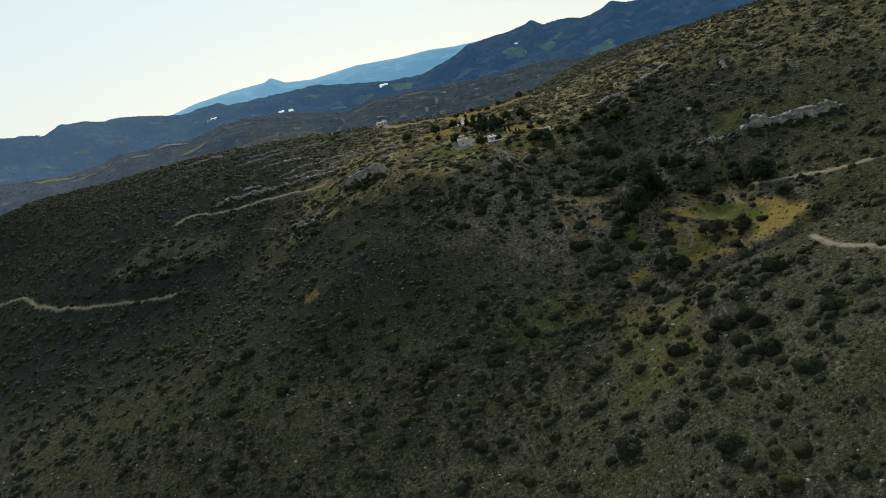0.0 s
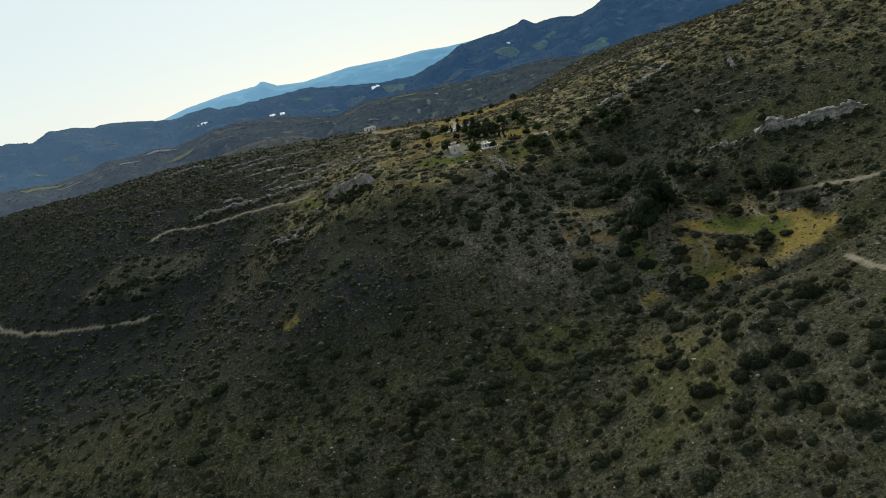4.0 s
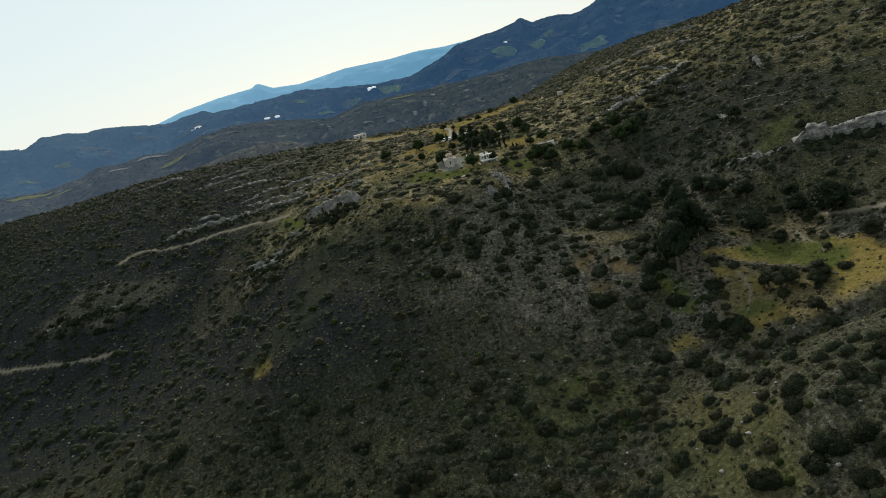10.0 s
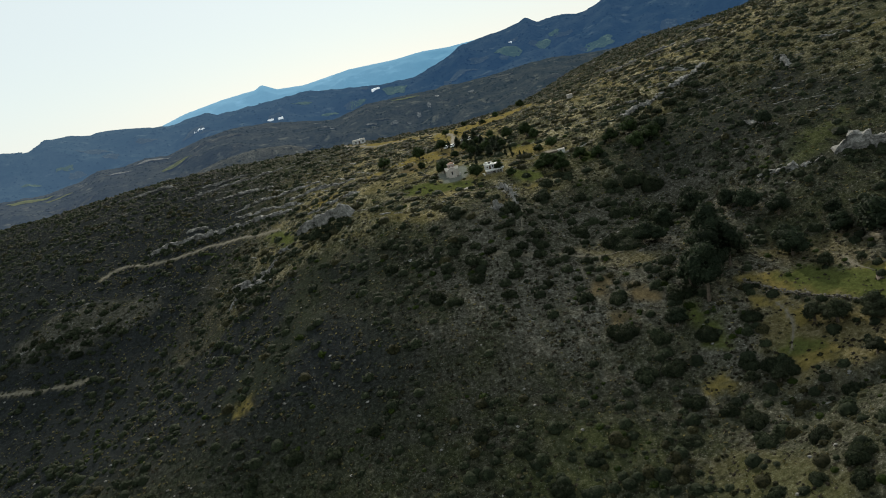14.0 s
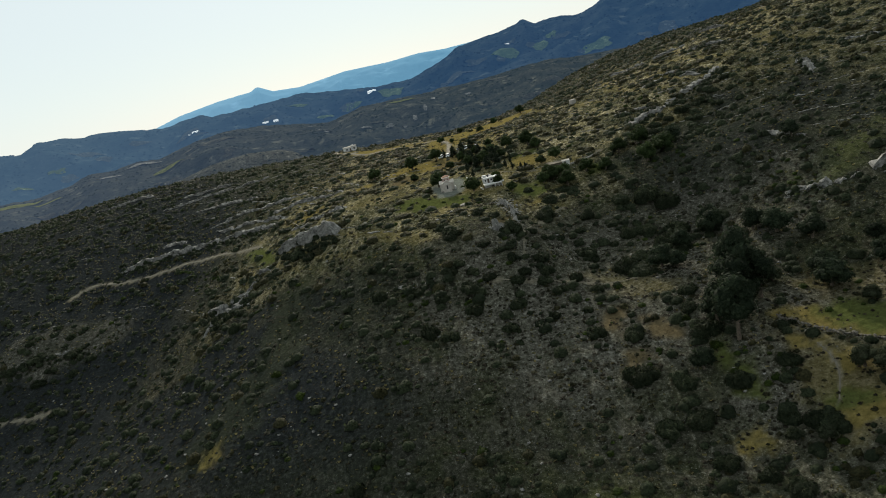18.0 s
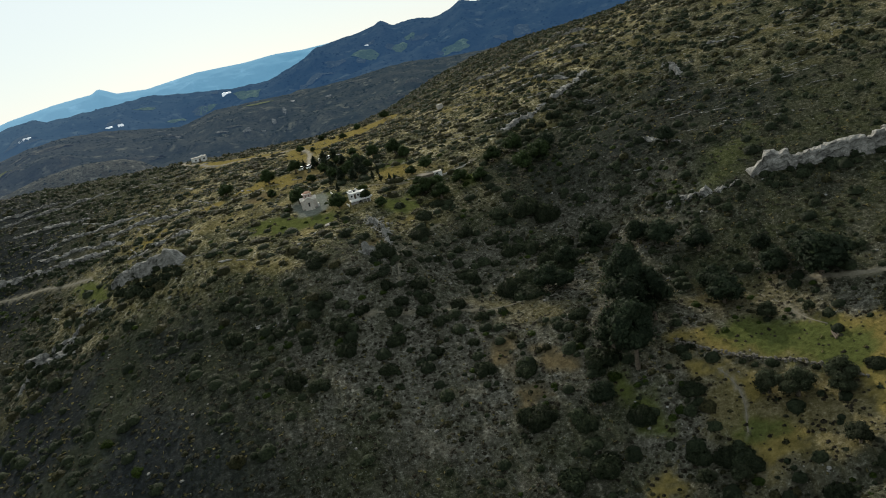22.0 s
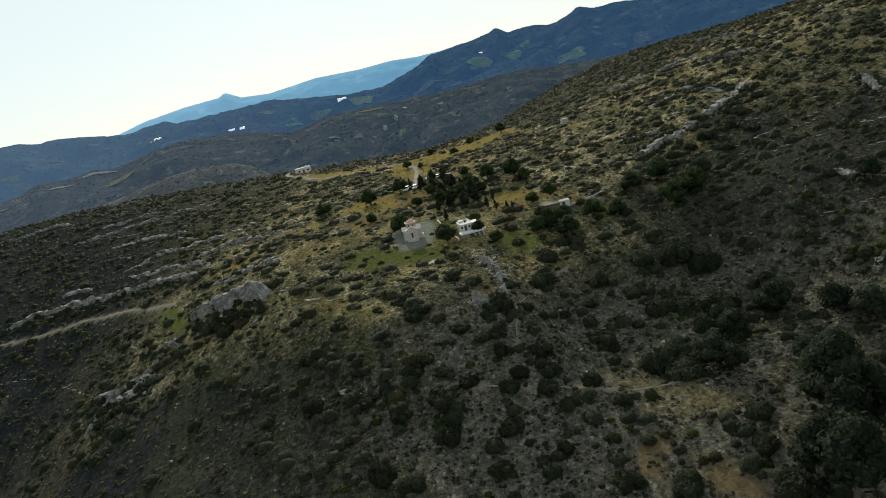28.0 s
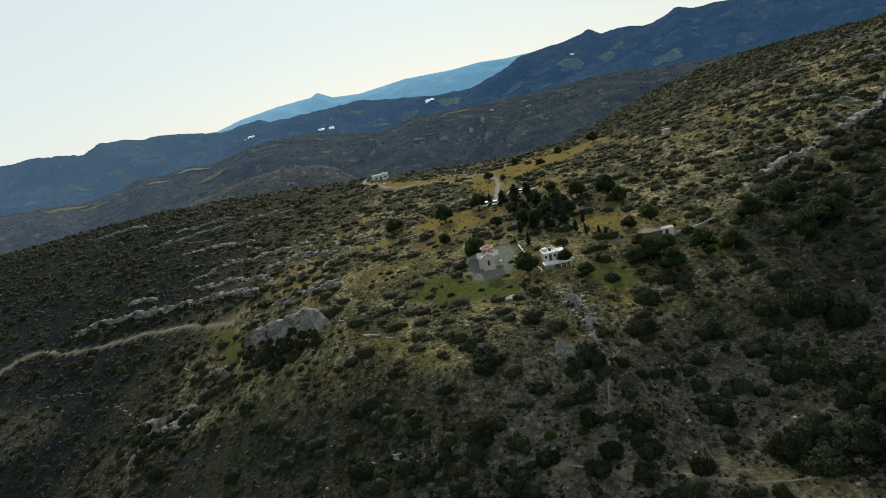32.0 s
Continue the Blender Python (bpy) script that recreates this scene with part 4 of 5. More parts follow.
plant(carobs, [
    (-28, 56, 2.9), (-11, 51, 3.2), (-11, 26, 1.8), (-2.8, 8.5, 2.9), (0, 59, 2.6), (6, 112, 2.3), (11, 103, 1.4), (19, 146, 1.6), (28, 123, 1.9), (54, 144, 2.8), (39, 149, 2.3), (24, 62, 1.8),
    (30, 47, 2.8), (38, 41, 3.6), (40, 34, 2.5), (43, 14, 2.6), (37, 12, 2.4), (36.5, 1.5, 2.2), (40, -0.5, 1.7), (8.5, -8, 3.1), (21, -13, 2.1), (-7.5, 2, 1.0), (17.6, -6.4, 1.9), (4, 32, 2.1), (25, 31, 2.1), (15, 30, 2.4), (19, 36, 2.6), (12, 33, 2.2), (23, 45, 2.4), (17, 52, 2.4), (10, 44, 2.2)],
    "trees round the chapel")
plant(carobs, [(37, -6, 2.9), (40, -13, 3.3), (33, -8, 2.5), (42, -3, 2.5), (49, -6, 2.8), (64, 3, 3.3), (73, 5, 3.7), (76, -11, 4), (69, -13, 3.4), (55, -9, 2.8)], "trees in the upper gully")
plant(pines, [(8, 61, 1.7), (12, 59, 2.1), (16, 57, 1.9), (18, 48, 1.9), (13, 38, 2.1), (22, 34, 2.1), (25, 40, 1.7), (14, 24, 1.9), (18, 22, 1.9), (22, 23, 1.7), (20, 42, 1.9), (11, 48, 1.9), (21, 28, 1.9)], "pines behind the house", 1.3)
plant(cypresses, [(24, 16, 1.0), (26, 13, 0.9), (29, 11, 0.8), (30.5, 10, 0.75), (11, 13, 0.8), (4, 62, 0.9), (10, 23, 1.0), (7, 56, 0.9), (27, 22, 0.9)], "cypresses by the house")
plant(tall_oaks, [(59, -93, 4.8), (52, -107, 4.6), (56, -100, 4.6), (61, -88, 4.2), (50, -101, 3.6), (63, -97, 3.6)], "tall evergreens in the gully")
plant(oaks, [(65, -78, 4.8), (98, -107, 7.2), (100, -100, 4.4), (80, -93, 4.2), (79, -99, 4.6), (81, -72, 4.6), (86, -80, 4.4), (78, -65, 3.8), (70, -56, 4.6), (53, -72, 3.6), (96, -90, 3.2), (50, -68, 4.6), (72, -50, 3.6), (59, -60, 3.6), (93, -98, 4.4), (105, -40, 3.6), (82, -3, 3.6), (42, -110, 3.4)], "evergreens in the gully", 0.78)
plant(olives, [(72, -129, 3.8), (69, -125, 3.2), (79, -132, 3.6), (71, -144, 2.8), (49, -133, 2.2), (54, -136, 2.2), (77, -134, 3.0), (96, -128, 4.0), (82, -109, 2.6), (69, -91, 2.6), (105, -123, 2.0), (88, -114, 1.5)], "olive trees round the meadow", 0.9)
tagged(bush(85, -134, 2.2, 2, "solitary rounded dark bush in the yellow meadow", ""), group="bushes of the meadow")
for x, y, r in ((55, -131, 3.0), (51, -128, 2.6), (41, -138, 3.0), (44, -144, 3.2), (36, -132, 3.0), (57, -133, 4.0), (37, -112, 3.0), (47, -116, 3.2), (58, -116, 2.8), (36, -121, 3.2)):
    bush(x, y, r, int(x), "thick dark bush in the gully below the meadow", "bushes of the gully")
fresh_mesh = quads_mesh("bush", bush_leaves(81), m_fresh)
for x, y, r in ((52, -4, 2.0), (54, -7, 1.6), (50, -8, 1.5), (18.5, 9, 2.3), (28, 30, 1.6), (5.2, 0.5, 0.9), (-14, -8, 1.0), (-10, -13, 1.1), (-3, -13, 0.9), (47, -106, 1.8), (45, -95, 1.6), (-40, -62, 1.6), (-60, -70, 1.8), (-52, -84, 1.7), (36, -72, 1.5)):
    ob = new("bush", fresh_mesh)
    ob.matrix_world = Matrix.LocRotScale((x, y, gz(x, y) - 0.1 * r), Euler((0, 0, 6.28 * rng.rand())), (r, r, 0.8 * r))
    tagged(ob, "fresh yellow-green rounded bush among darker scrub", "bush", "light green bushes")
forget(carobs + tall_oaks + oaks + olives + pines + cypresses)


for x, y, r in ((-50, -13, 3.0), (-55, -10, 2.4), (-46, -15, 2.2), (-61, -6, 2.0), (-84, -18, 2.6), (-91, -11, 2.2), (-78, -22, 2.0), (-57, -9, 3.4), (-62, -5, 2.8)):
    bush(x, y, r, int(-x), "dark dense bush at the foot of the crag", "bushes below the crag")

for x, y, r in ((-190, 18, 2.6), (-181, 12, 3.0), (-172, 15, 3.4), (-165, 10, 2.8), (-158, 16, 3.2), (-150, 12, 2.6), (-176, 23, 2.2), (-161, 25, 2.4), (-187, 8, 2.6), (-199, 14, 2.4), (-168, 5, 3.2), (-155, 6, 2.6)):
    bush(x, y, r, int(-x), "dark rounded bush dotted over pale stony ground", "bushes on the far stony slope")

for x, y, r in ((84, 18, 3.0), (90, 19, 2.6), (96, 20.5, 3.2), (103, 21, 3.0), (110, 23, 2.8), (118, 28, 3.0), (88, 10, 2.6), (98, 12, 3.0), (108, 14, 2.6), (80, 13, 2.8), (115, 18, 2.4), (93, 2, 2.8), (104, 4, 2.6)):
    bush(x, y, r, int(x), "large dark bush below the ridge ledge", "bushes below the ridge ledge")

# ---- rock ----
ROCKS = []


def crag(name, line, high, deep, seed, label, category="rock face", lean=0.25, whole=0.0, joint=0.8, rough=1.0):
    """A broken limestone face along a line, with stepped beds and a flat top running back."""
    ROCKS.append(line)
    pts = np.array(line, float)
    seg = np.r_[0, np.cumsum(np.hypot(*np.diff(pts, axis=0).T))]
    s = np.arange(0, seg[-1] + 0.01, 0.55)
    x, y = np.interp(s, seg, pts[:, 0]), np.interp(s, seg, pts[:, 1])
    wander = 1.3 * waves(s, s * 0, 16, seed + 9, 3) * min(1.0, seg[-1] / 18)
    y = y + wander
    dx, dy = np.gradient(x), np.gradient(y)
    n_ = np.hypot(dx, dy)
    bx, by = -dy / n_, dx / n_            # points back into the hill
    if by.mean() < 0:
        bx, by = -bx, -by
    rng = np.random.RandomState(seed)
    ends = np.minimum(1, np.minimum(s, s[-1] - s) / (0.14 * s[-1] + 0.1)) ** 0.6
    # blocks between joints stand at their own height and depth
    joints = np.cumsum(joint * (1 + 3 * rng.rand(len(s))))
    block_of = np.searchsorted(joints, s)
    lift, push = rng.rand(len(s) + 1)[block_of], rng.randn(len(s) + 1)[block_of]
    gap = np.maximum(np.clip(0.9 + 1.1 * waves(s, s * 0, 17, seed, 3), 0.12, 1), whole)
    h = high * ends * gap * (0.55 + 0.5 * lift) + 0.15
    rows_ = 12
    V = []
    base = ground_z(x - bx * 0.5, y - by * 0.5) - 0.8
    for k in range(rows_ + 3):
        f = min(k / (rows_ - 1), 1)
        step = math.floor(f * 4 + 0.3) / 4
        back = lean * high * step + (0 if k < rows_ else (k - rows_ + 1) * deep / 3)
        jag = rough * 0.45 * waves(s + 3 * k, np.full_like(s, 1.7 * k), 3.2, seed + 5, 3) + 0.4 * push * min(1, high / 2.5) + 0.5 * waves(s, s * 0 + step * 9, 7, seed + 6, 2)
        z = base + (h + 0.8) * f - (0 if k < rows_ else 0.12 * (k - rows_ + 1)) + 0.18 * rng.randn(len(s))
        if k == rows_ + 2:
            z = ground_z(x + bx * back, y + by * back) - 0.4
        V.append(np.stack([x + bx * (back + jag) + 0.15 * rng.randn(len(s)), y + by * (back + jag), z], 1))
    V = np.concatenate(V)
    m = len(s)
    F = [(k * m + i, k * m + i + 1, (k + 1) * m + i + 1, (k + 1) * m + i) for k in range(rows_ + 2) for i in range(m - 1)]
    return tagged(link(name, V, F, m_rock), label, category)


crag("crag", [(-66, 3), (-62, -1), (-56, -5), (-50, -8), (-45, -11), (-41, -12)], 5.6, 3, 3, "grey limestone crag with a flat top above scrub", lean=0.06, whole=0.85, joint=2.0, rough=0.5)
crag("cliff", [(-154, 68), (-145, 67), (-136, 69), (-126, 68), (-115, 65), (-105, 64), (-93, 58), (-82, 53), (-71, 44)], 2.8, 2.5, 5, "long low limestone cliff above the dirt track", lean=0.08, whole=0.75, joint=1.6, rough=0.5)
crag("cliff", [(109, -72), (114, -74), (120, -76), (126, -80), (133, -85), (141, -91)], 5.8, 4.0, 7, "pale grey limestone cliff on the hillside", lean=0.22, whole=0.92, joint=2.0, rough=0.5)
crag("crag", [(90, -59), (95, -64), (101, -68), (108, -71)], 2.6, 2.5, 22, "dark grey rock face among thick scrub", lean=0.5, whole=0.5)
crag("cliff", [(76, 24), (87, 26.5), (97, 29), (106, 30.5), (114, 34), (122, 39)], 2.7, 3.0, 9, "pale weathered limestone ledge on the ridge", lean=0.3, whole=0.25, joint=1.4, rough=0.6)
crag("crag", [(-206, 15), (-186, 13), (-170, 14), (-150, 19)], 0.9, 5, 11, "rough grey rock outcrop on the far slope", lean=1.0)
crag("crag", [(-98, -1), (-90, -8), (-82, -15), (-76, -19)], 3.4, 3, 13, "small grey crag with dark scrub below", whole=0.5)
crag("crag", [(-86, -8), (-80, -10), (-74, -14)], 2.0, 2, 15, "broken grey rock step on the slope", lean=0.5)
crag("crag", [(-77, -1), (-71, -5), (-65, -11)], 2.2, 2, 16, "broken grey rock step on the slope", lean=0.4)
crag("cliff", [(138, 10), (139, 4), (136, -5)], 1.5, 1.2, 18, "pale stone face high on the slope", lean=0.7)
crag("cliff", [(101, -30), (103, -38), (108, -43)], 1.6, 1.2, 20, "grey stone face half hidden by scrub", lean=0.7)
for k, line in enumerate(BEDS):
    crag("ledge", line, 1.5, 2.6, 40 + k, "long low limestone ledge along the contour", "rock ledge", lean=0.5, whole=0.45)
crag("ledge", [(-24, -58), (-18, -60), (-11, -61)], 0.9, 1.5, 21, "low broken rock step on the slope")
crag("outcrop", [(9, -47), (12, -49), (15, -47), (18, -44)], 1.8, 3, 23, "pale weathered limestone outcrop beside a dry gully")
for k, line in enumerate(([(152, 145), (160, 135), (169, 126)], [(104, 72), (112, 58), (118, 44)], [(75, 40), (83, 37), (90, 34)], [(96, 62), (107, 63)], [(176, 2), (182, -4), (186, -12)], [(152, 8), (158, 2), (163, -4)], [(126, 88), (134, 80), (140, 70)], [(140, 40), (148, 30)])):
    crag("ledge", line, 1.3, 2.6, 80 + k, "pale limestone ledge on the upper slope", "rock ledge", lean=0.5, whole=0.3)


def rib(line, half, high, seed, label):
    """A rocky rib that runs down the slope: blocks of uneven height either side of a crest."""
    pts = np.array(line, float)
    seg = np.r_[0, np.cumsum(np.hypot(*np.diff(pts, axis=0).T))]
    s = np.arange(0, seg[-1] + 0.01, 0.4)
    u = np.linspace(-1, 1, 15)
    x, y = np.interp(s, seg, pts[:, 0]), np.interp(s, seg, pts[:, 1])
    dx, dy = np.gradient(x), np.gradient(y)
    ln = np.hypot(dx, dy)
    rng = np.random.RandomState(seed)
    w = half * (0.75 + 0.35 * waves(s, s * 0, 6, seed, 3))
    X = x[:, None] - (dy / ln)[:, None] * u * w[:, None] + 0.12 * rng.randn(len(s), len(u))
    Y = y[:, None] + (dx / ln)[:, None] * u * w[:, None] + 0.12 * rng.randn(len(s), len(u))
    cells = rng.rand(len(s) + 4, 12)
    blocks = cells[(s / 1.2).astype(int)[:, None], np.clip(((u + 1) * 3 + 0.8 * waves(s, s * 0, 5, seed + 1, 2)[:, None]).astype(int), 0, 11)]
    ends = np.minimum(1, np.minimum(s, s[-1] - s) / 1.5 + 0.15)
    broken = smooth(-0.55, 0.05, waves(X, Y, 5.5, seed + 2, 3)) - 0.12
    up = high * ends[:, None] * (1 - np.abs(u) ** 2.4) * (0.15 + 1.0 * blocks) * broken
    Z = ground_z(X, Y) - 0.35 + up + 0.1 * rng.randn(*up.shape)
    nc = len(u)
    F = [(i * nc + j, i * nc + j + 1, (i + 1) * nc + j + 1, (i + 1) * nc + j) for i in range(len(s) - 1) for j in range(nc - 1)]
    return tagged(link("rock_rib", np.stack([X, Y, Z], -1).reshape(-1, 3), F, m_rock), label, "rock rib")


rib([(15, -21), (16.5, -26), (17.5, -32), (17, -40)], 1.5, 2.0, 61, "broken pale limestone rib below the house")
rib([(8, -45.5), (9.5, -47), (11.5, -48)], 1.9, 3.8, 62, "pale limestone pinnacle beside a dry gully")
rib([(-73, -4), (-78, -9), (-82, -14)], 2.2, 1.8, 63, "broken grey limestone rib on the steep slope")
rib([(-87, -5), (-92, -10), (-95, -17)], 2.0, 1.6, 64, "broken grey limestone rib on the steep slope")


def rock_lump(seed):
    rng = np.random.RandomState(seed)
    bm = bmesh.new()
    bmesh.ops.create_icosphere(bm, subdivisions=1, radius=1)
    for v in bm.verts:
        v.co *= 0.7 + 0.5 * rng.rand()
        v.co.z *= 0.7
    V = np.array([v.co for v in bm.verts])
    bm.verts.index_update()
    F = np.array([[v.index for v in f.verts] for f in bm.faces])
    bm.free()
    return V, F


def stones(name, x, y, r, label, seed, turn=None):
    rng = np.random.RandomState(seed)
    lumps = [rock_lump(s) for s in range(5)]
    z = ground_z(x, y)
    V, F, o = [], [], 0
    for k in range(len(x)):
        v, f = lumps[k % 5]
        a, long_, tall = (rng.rand() * 6.283, 1.3, 0.8) if turn is None else (turn[k], 3.4, 0.55)
        p0, p1 = v[:, 0] * long_ * r[k], v[:, 1] * r[k]
        w = np.stack([p0 * math.cos(a) - p1 * math.sin(a) + x[k], p0 * math.sin(a) + p1 * math.cos(a) + y[k], v[:, 2] * r[k] * tall + z[k]], 1)
        V.append(w)
        F.append(f + o)
        o += len(v)
    V, F = np.concatenate(V), np.concatenate(F)
    me = bpy.data.meshes.new(name)
    me.vertices.add(len(V))
    me.vertices.foreach_set("co", V.ravel())
    me.loops.add(F.size)
    me.loops.foreach_set("vertex_index", F.ravel().astype(np.int32))
    me.polygons.add(len(F))
    me.polygons.foreach_set("loop_start", np.arange(0, F.size, 3, dtype=np.int32))
    me.update(calc_edges=True)
    me.materials.append(m_rock)
    tagged(new(name, me), label, "rocks", kind="stuff")


x, y = places(17000, 24)
ok, flat, pale = thin(x, y, 0.2)
ok &= rng.rand(len(x)) < 0.45 + 0.5 * waves(x, y, 30, 67, 3)
x, y = x[ok], y[ok]
stones("scattered_stones", x, y, 0.12 + 0.48 * rng.rand(len(x)) ** 3, "loose grey limestone stones on the hillside", 34)

# rubble along the rib below the house and round the pinnacle
k_ = 170
t_ = rng.rand(k_)
x = np.interp(t_, [0, 0.3, 0.6, 0.85, 1], [14.5, 16.5, 17.5, 16, 10]) + 1.4 * rng.randn(k_)
y = np.interp(t_, [0, 0.3, 0.6, 0.85, 1], [-19, -26, -33, -41, -47]) + 1.2 * rng.randn(k_)
stones("rib_boulders", x, y, 0.18 + 0.55 * rng.rand(k_) ** 2, "pale limestone boulders tumbled along a rocky rib", 39)

# bedding ledges: rows of flat slabs that follow the contours of the plateau
lx, ly, lr, la = [], [], [], []


def bed(px, py, reach, keep, size, strike=None):
    for sign in (1, -1):
        qx, qy = px.copy(), py.copy()
        span = rng.randint(4, reach, len(px))
        for step in range(reach):
            e = 9.0
            hx = (land(qx + e, qy) - land(qx - e, qy)) / (2 * e)
            hy = (land(qx, qy + e) - land(qx, qy - e)) / (2 * e)
            g = np.hypot(hx, hy) + 1e-6
            ux, uy = (-hy / g, hx / g) if strike is None else (np.full_like(g, strike[0]), np.full_like(g, strike[1]) + 0.25 * waves(qx, qy, 40, 86, 2))
            qx, qy = qx + sign * ux * 1.5, qy + sign * uy * 1.5
            on = (span > step) & (waves(qx, qy, 30, 85, 3) > keep) & (rng.rand(len(qx)) < 0.8)
            lx.extend(qx[on] + 0.25 * rng.randn(on.sum()))
            ly.extend(qy[on] + 0.25 * rng.randn(on.sum()))
            lr.extend(0.85 * size * (0.4 + 0.7 * rng.rand(on.sum()) ** 1.5))
            la.extend(np.arctan2(uy, ux)[on] + 0.15 * rng.randn(on.sum()))


sx, sy = places(90, 25, -230, 200, 5, 330, 44)
bed(sx, sy, 14, -2, 0.55)
sx, sy = places(150, 29, 98, 215, -50, 170, 60)
bed(sx, sy, 9, -0.3, 0.5, (0.87, -0.48))
bed(np.full(13, -58.0), np.array([22, 33, 44, 56, 70, 84, 100, 118, 138, 160, 190, 225, 262.0]), 80, 0.0, 0.8)
bed(np.array([95, 100, 92, 105, 98, 100, 110.0]), np.array([44, 58, 75, 92, 110, 135, 8.0]), 40, 0.05, 0.8, (0.87, -0.48))
lx, ly, lr, la = np.array(lx), np.array(ly), np.array(lr), np.array(la)
ok, _, _ = thin(lx, ly, 0.5)
stones("bedding_ledges", lx[ok], ly[ok], lr[ok], "rows of flat grey limestone ledges along the contours", 35, la[ok])

# scrub at the foot and on the edge of the rock faces
fx, fy = [], []
for line in [r for r in ROCKS if r not in BEDS]:
    p = np.array(line, float)
    for (ax, ay), (bx, by) in zip(p, p[1:]):
        k = int(math.hypot(bx - ax, by - ay) * 1.1) + 1
        t = rng.rand(k)
        fx.extend(ax + (bx - ax) * t + 0.8 * rng.randn(k))
        fy.extend(ay + (by - ay) * t - 1.6 + 2.2 * rng.randn(k))
fx, fy = np.array(fx), np.array(fy)
fr = 0.7 + 1.3 * rng.rand(len(fx)) ** 2
q = scattered(mid_clouds, fx, fy, fr, 0.8 + 0.4 * rng.rand(len(fx)), 0.1, 36)
tagged(new("crag_scrub", quads_mesh("crag_scrub", q, m_shrub)), "dark scrub rooted along the rock faces", "shrubs", kind="stuff")

# ---- buildings ----
m_plaster = simple("old_cream_plaster", (0.31, 0.28, 0.245), (0.53, 0.495, 0.445), 1.2, 0.9, 0.25, 0.03)
m_rose = simple("rose_plaster", (0.30, 0.225, 0.195), (0.47, 0.37, 0.325), 1.4, 0.9, 0.25, 0.03)
m_clay = simple("terracotta_tiles", (0.16, 0.085, 0.055), (0.32, 0.19, 0.13), 3.0, 0.85, 0.5, 0.04)
m_white = simple("whitewash", (0.40, 0.40, 0.385), (0.62, 0.62, 0.60), 0.9, 0.8, 0.15, 0.02)
m_roof = simple("pale_roof_tiles", (0.34, 0.31, 0.27), (0.60, 0.56, 0.50), 3.0, 0.85, 0.5, 0.04)
m_dark = simple("dark_opening", (0.010, 0.010, 0.011), (0.025, 0.025, 0.027), 2.0, 0.5, 0.0)
m_wood = simple("dark_painted_wood", (0.05, 0.035, 0.025), (0.11, 0.08, 0.055), 4.0, 0.7, 0.2, 0.01)
m_stone = simple("rough_stone", (0.10, 0.095, 0.085), (0.30, 0.285, 0.26), 1.6, 0.95, 0.8, 0.08)
m_rubble = simple("brown_fieldstone", (0.05, 0.045, 0.037), (0.19, 0.175, 0.15), 1.4, 0.95, 0.8, 0.08)
m_slab = simple("weathered_concrete", (0.20, 0.19, 0.17), (0.36, 0.345, 0.31), 1.5, 0.9, 0.3, 0.02)
m_earth = simple("dry_earth_roof", (0.07, 0.06, 0.045), (0.17, 0.145, 0.11), 1.2, 0.95, 0.8, 0.1)
m_metal = simple("grey_metal", (0.30, 0.30, 0.31), (0.42, 0.42, 0.43), 5.0, 0.45, 0.0, 0.01, 0.8)
m_glass, n, l, b = material("dark_window_glass", 0.08)
b.inputs["Base Color"].default_value = (0.015, 0.018, 0.02, 1)
b.inputs["Specular IOR Level"].default_value = 0.5
m_car, n, l, b = material("white_car_paint", 0.25)
b.inputs["Base Color"].default_value = (0.78, 0.79, 0.80, 1)
b.inputs["Specular IOR Level"].default_value = 0.5
m_car_dark, n, l, b = material("dark_car_paint", 0.25)
b.inputs["Base Color"].default_value = (0.04, 0.045, 0.055, 1)
m_tyre = simple("tyre_rubber", (0.012, 0.012, 0.012), (0.03, 0.03, 0.03), 8, 0.9, 0.1, 0.005)


def shifted(bm, m):
    bm.transform(m)
    return bm


def gable(half, eave, apex, y0, y1):
    return prism([(-half, -1.2), (half, -1.2), (half, eave), (0, apex), (-half, eave)], y0, y1)


def roof_pair(parent, half, eave, apex, y0, y1, turn=0.0):
    """Two tiled slopes with some overhang and thickness."""
    run = math.hypot(half, apex - eave)
    for side in (1, -1):
        bm = box(-0.12, run + 0.22, y0 - 0.18, y1, 0.0, 0.14, 0.02)
        a = math.atan2(apex - eave, half)
        bm.transform(Matrix.Translation((0, 0, apex + 0.02)) @ Matrix.Rotation(a, 4, "Y"))
        if side < 0:
            bm.transform(Matrix.Diagonal((-1, 1, 1, 1)))
            bmesh.ops.reverse_faces(bm, faces=bm.faces)
        bm.transform(Matrix.Rotation(turn, 4, "Z"))
        part("roof_slope", bm, m_roof, parent, "pale tiled roof slope")


def window_of(parent, name, x, z, w, h, y, turn=0.0, label="narrow dark window"):
    """A recessed dark opening with a raised frame, in a wall that faces -y."""
    rot = Matrix.Rotation(turn, 4, "Z")
    win = part(name, shifted(box(x - w / 2, x + w / 2, y - 0.02, y + 0.12, z, z + h, 0), rot), m_dark, parent, label)
    f = 0.09
    for x0, x1, z0, z1 in ((x - w / 2 - f, x - w / 2, z - f, z + h + f), (x + w / 2, x + w / 2 + f, z - f, z + h + f), (x - w / 2, x + w / 2, z + h, z + h + f), (x - w / 2, x + w / 2, z - f, z)):
        part("frame", shifted(box(x0, x1, y - 0.06, y + 0.06, z0, z1, 0.01), rot), m_plaster, win)
    return win


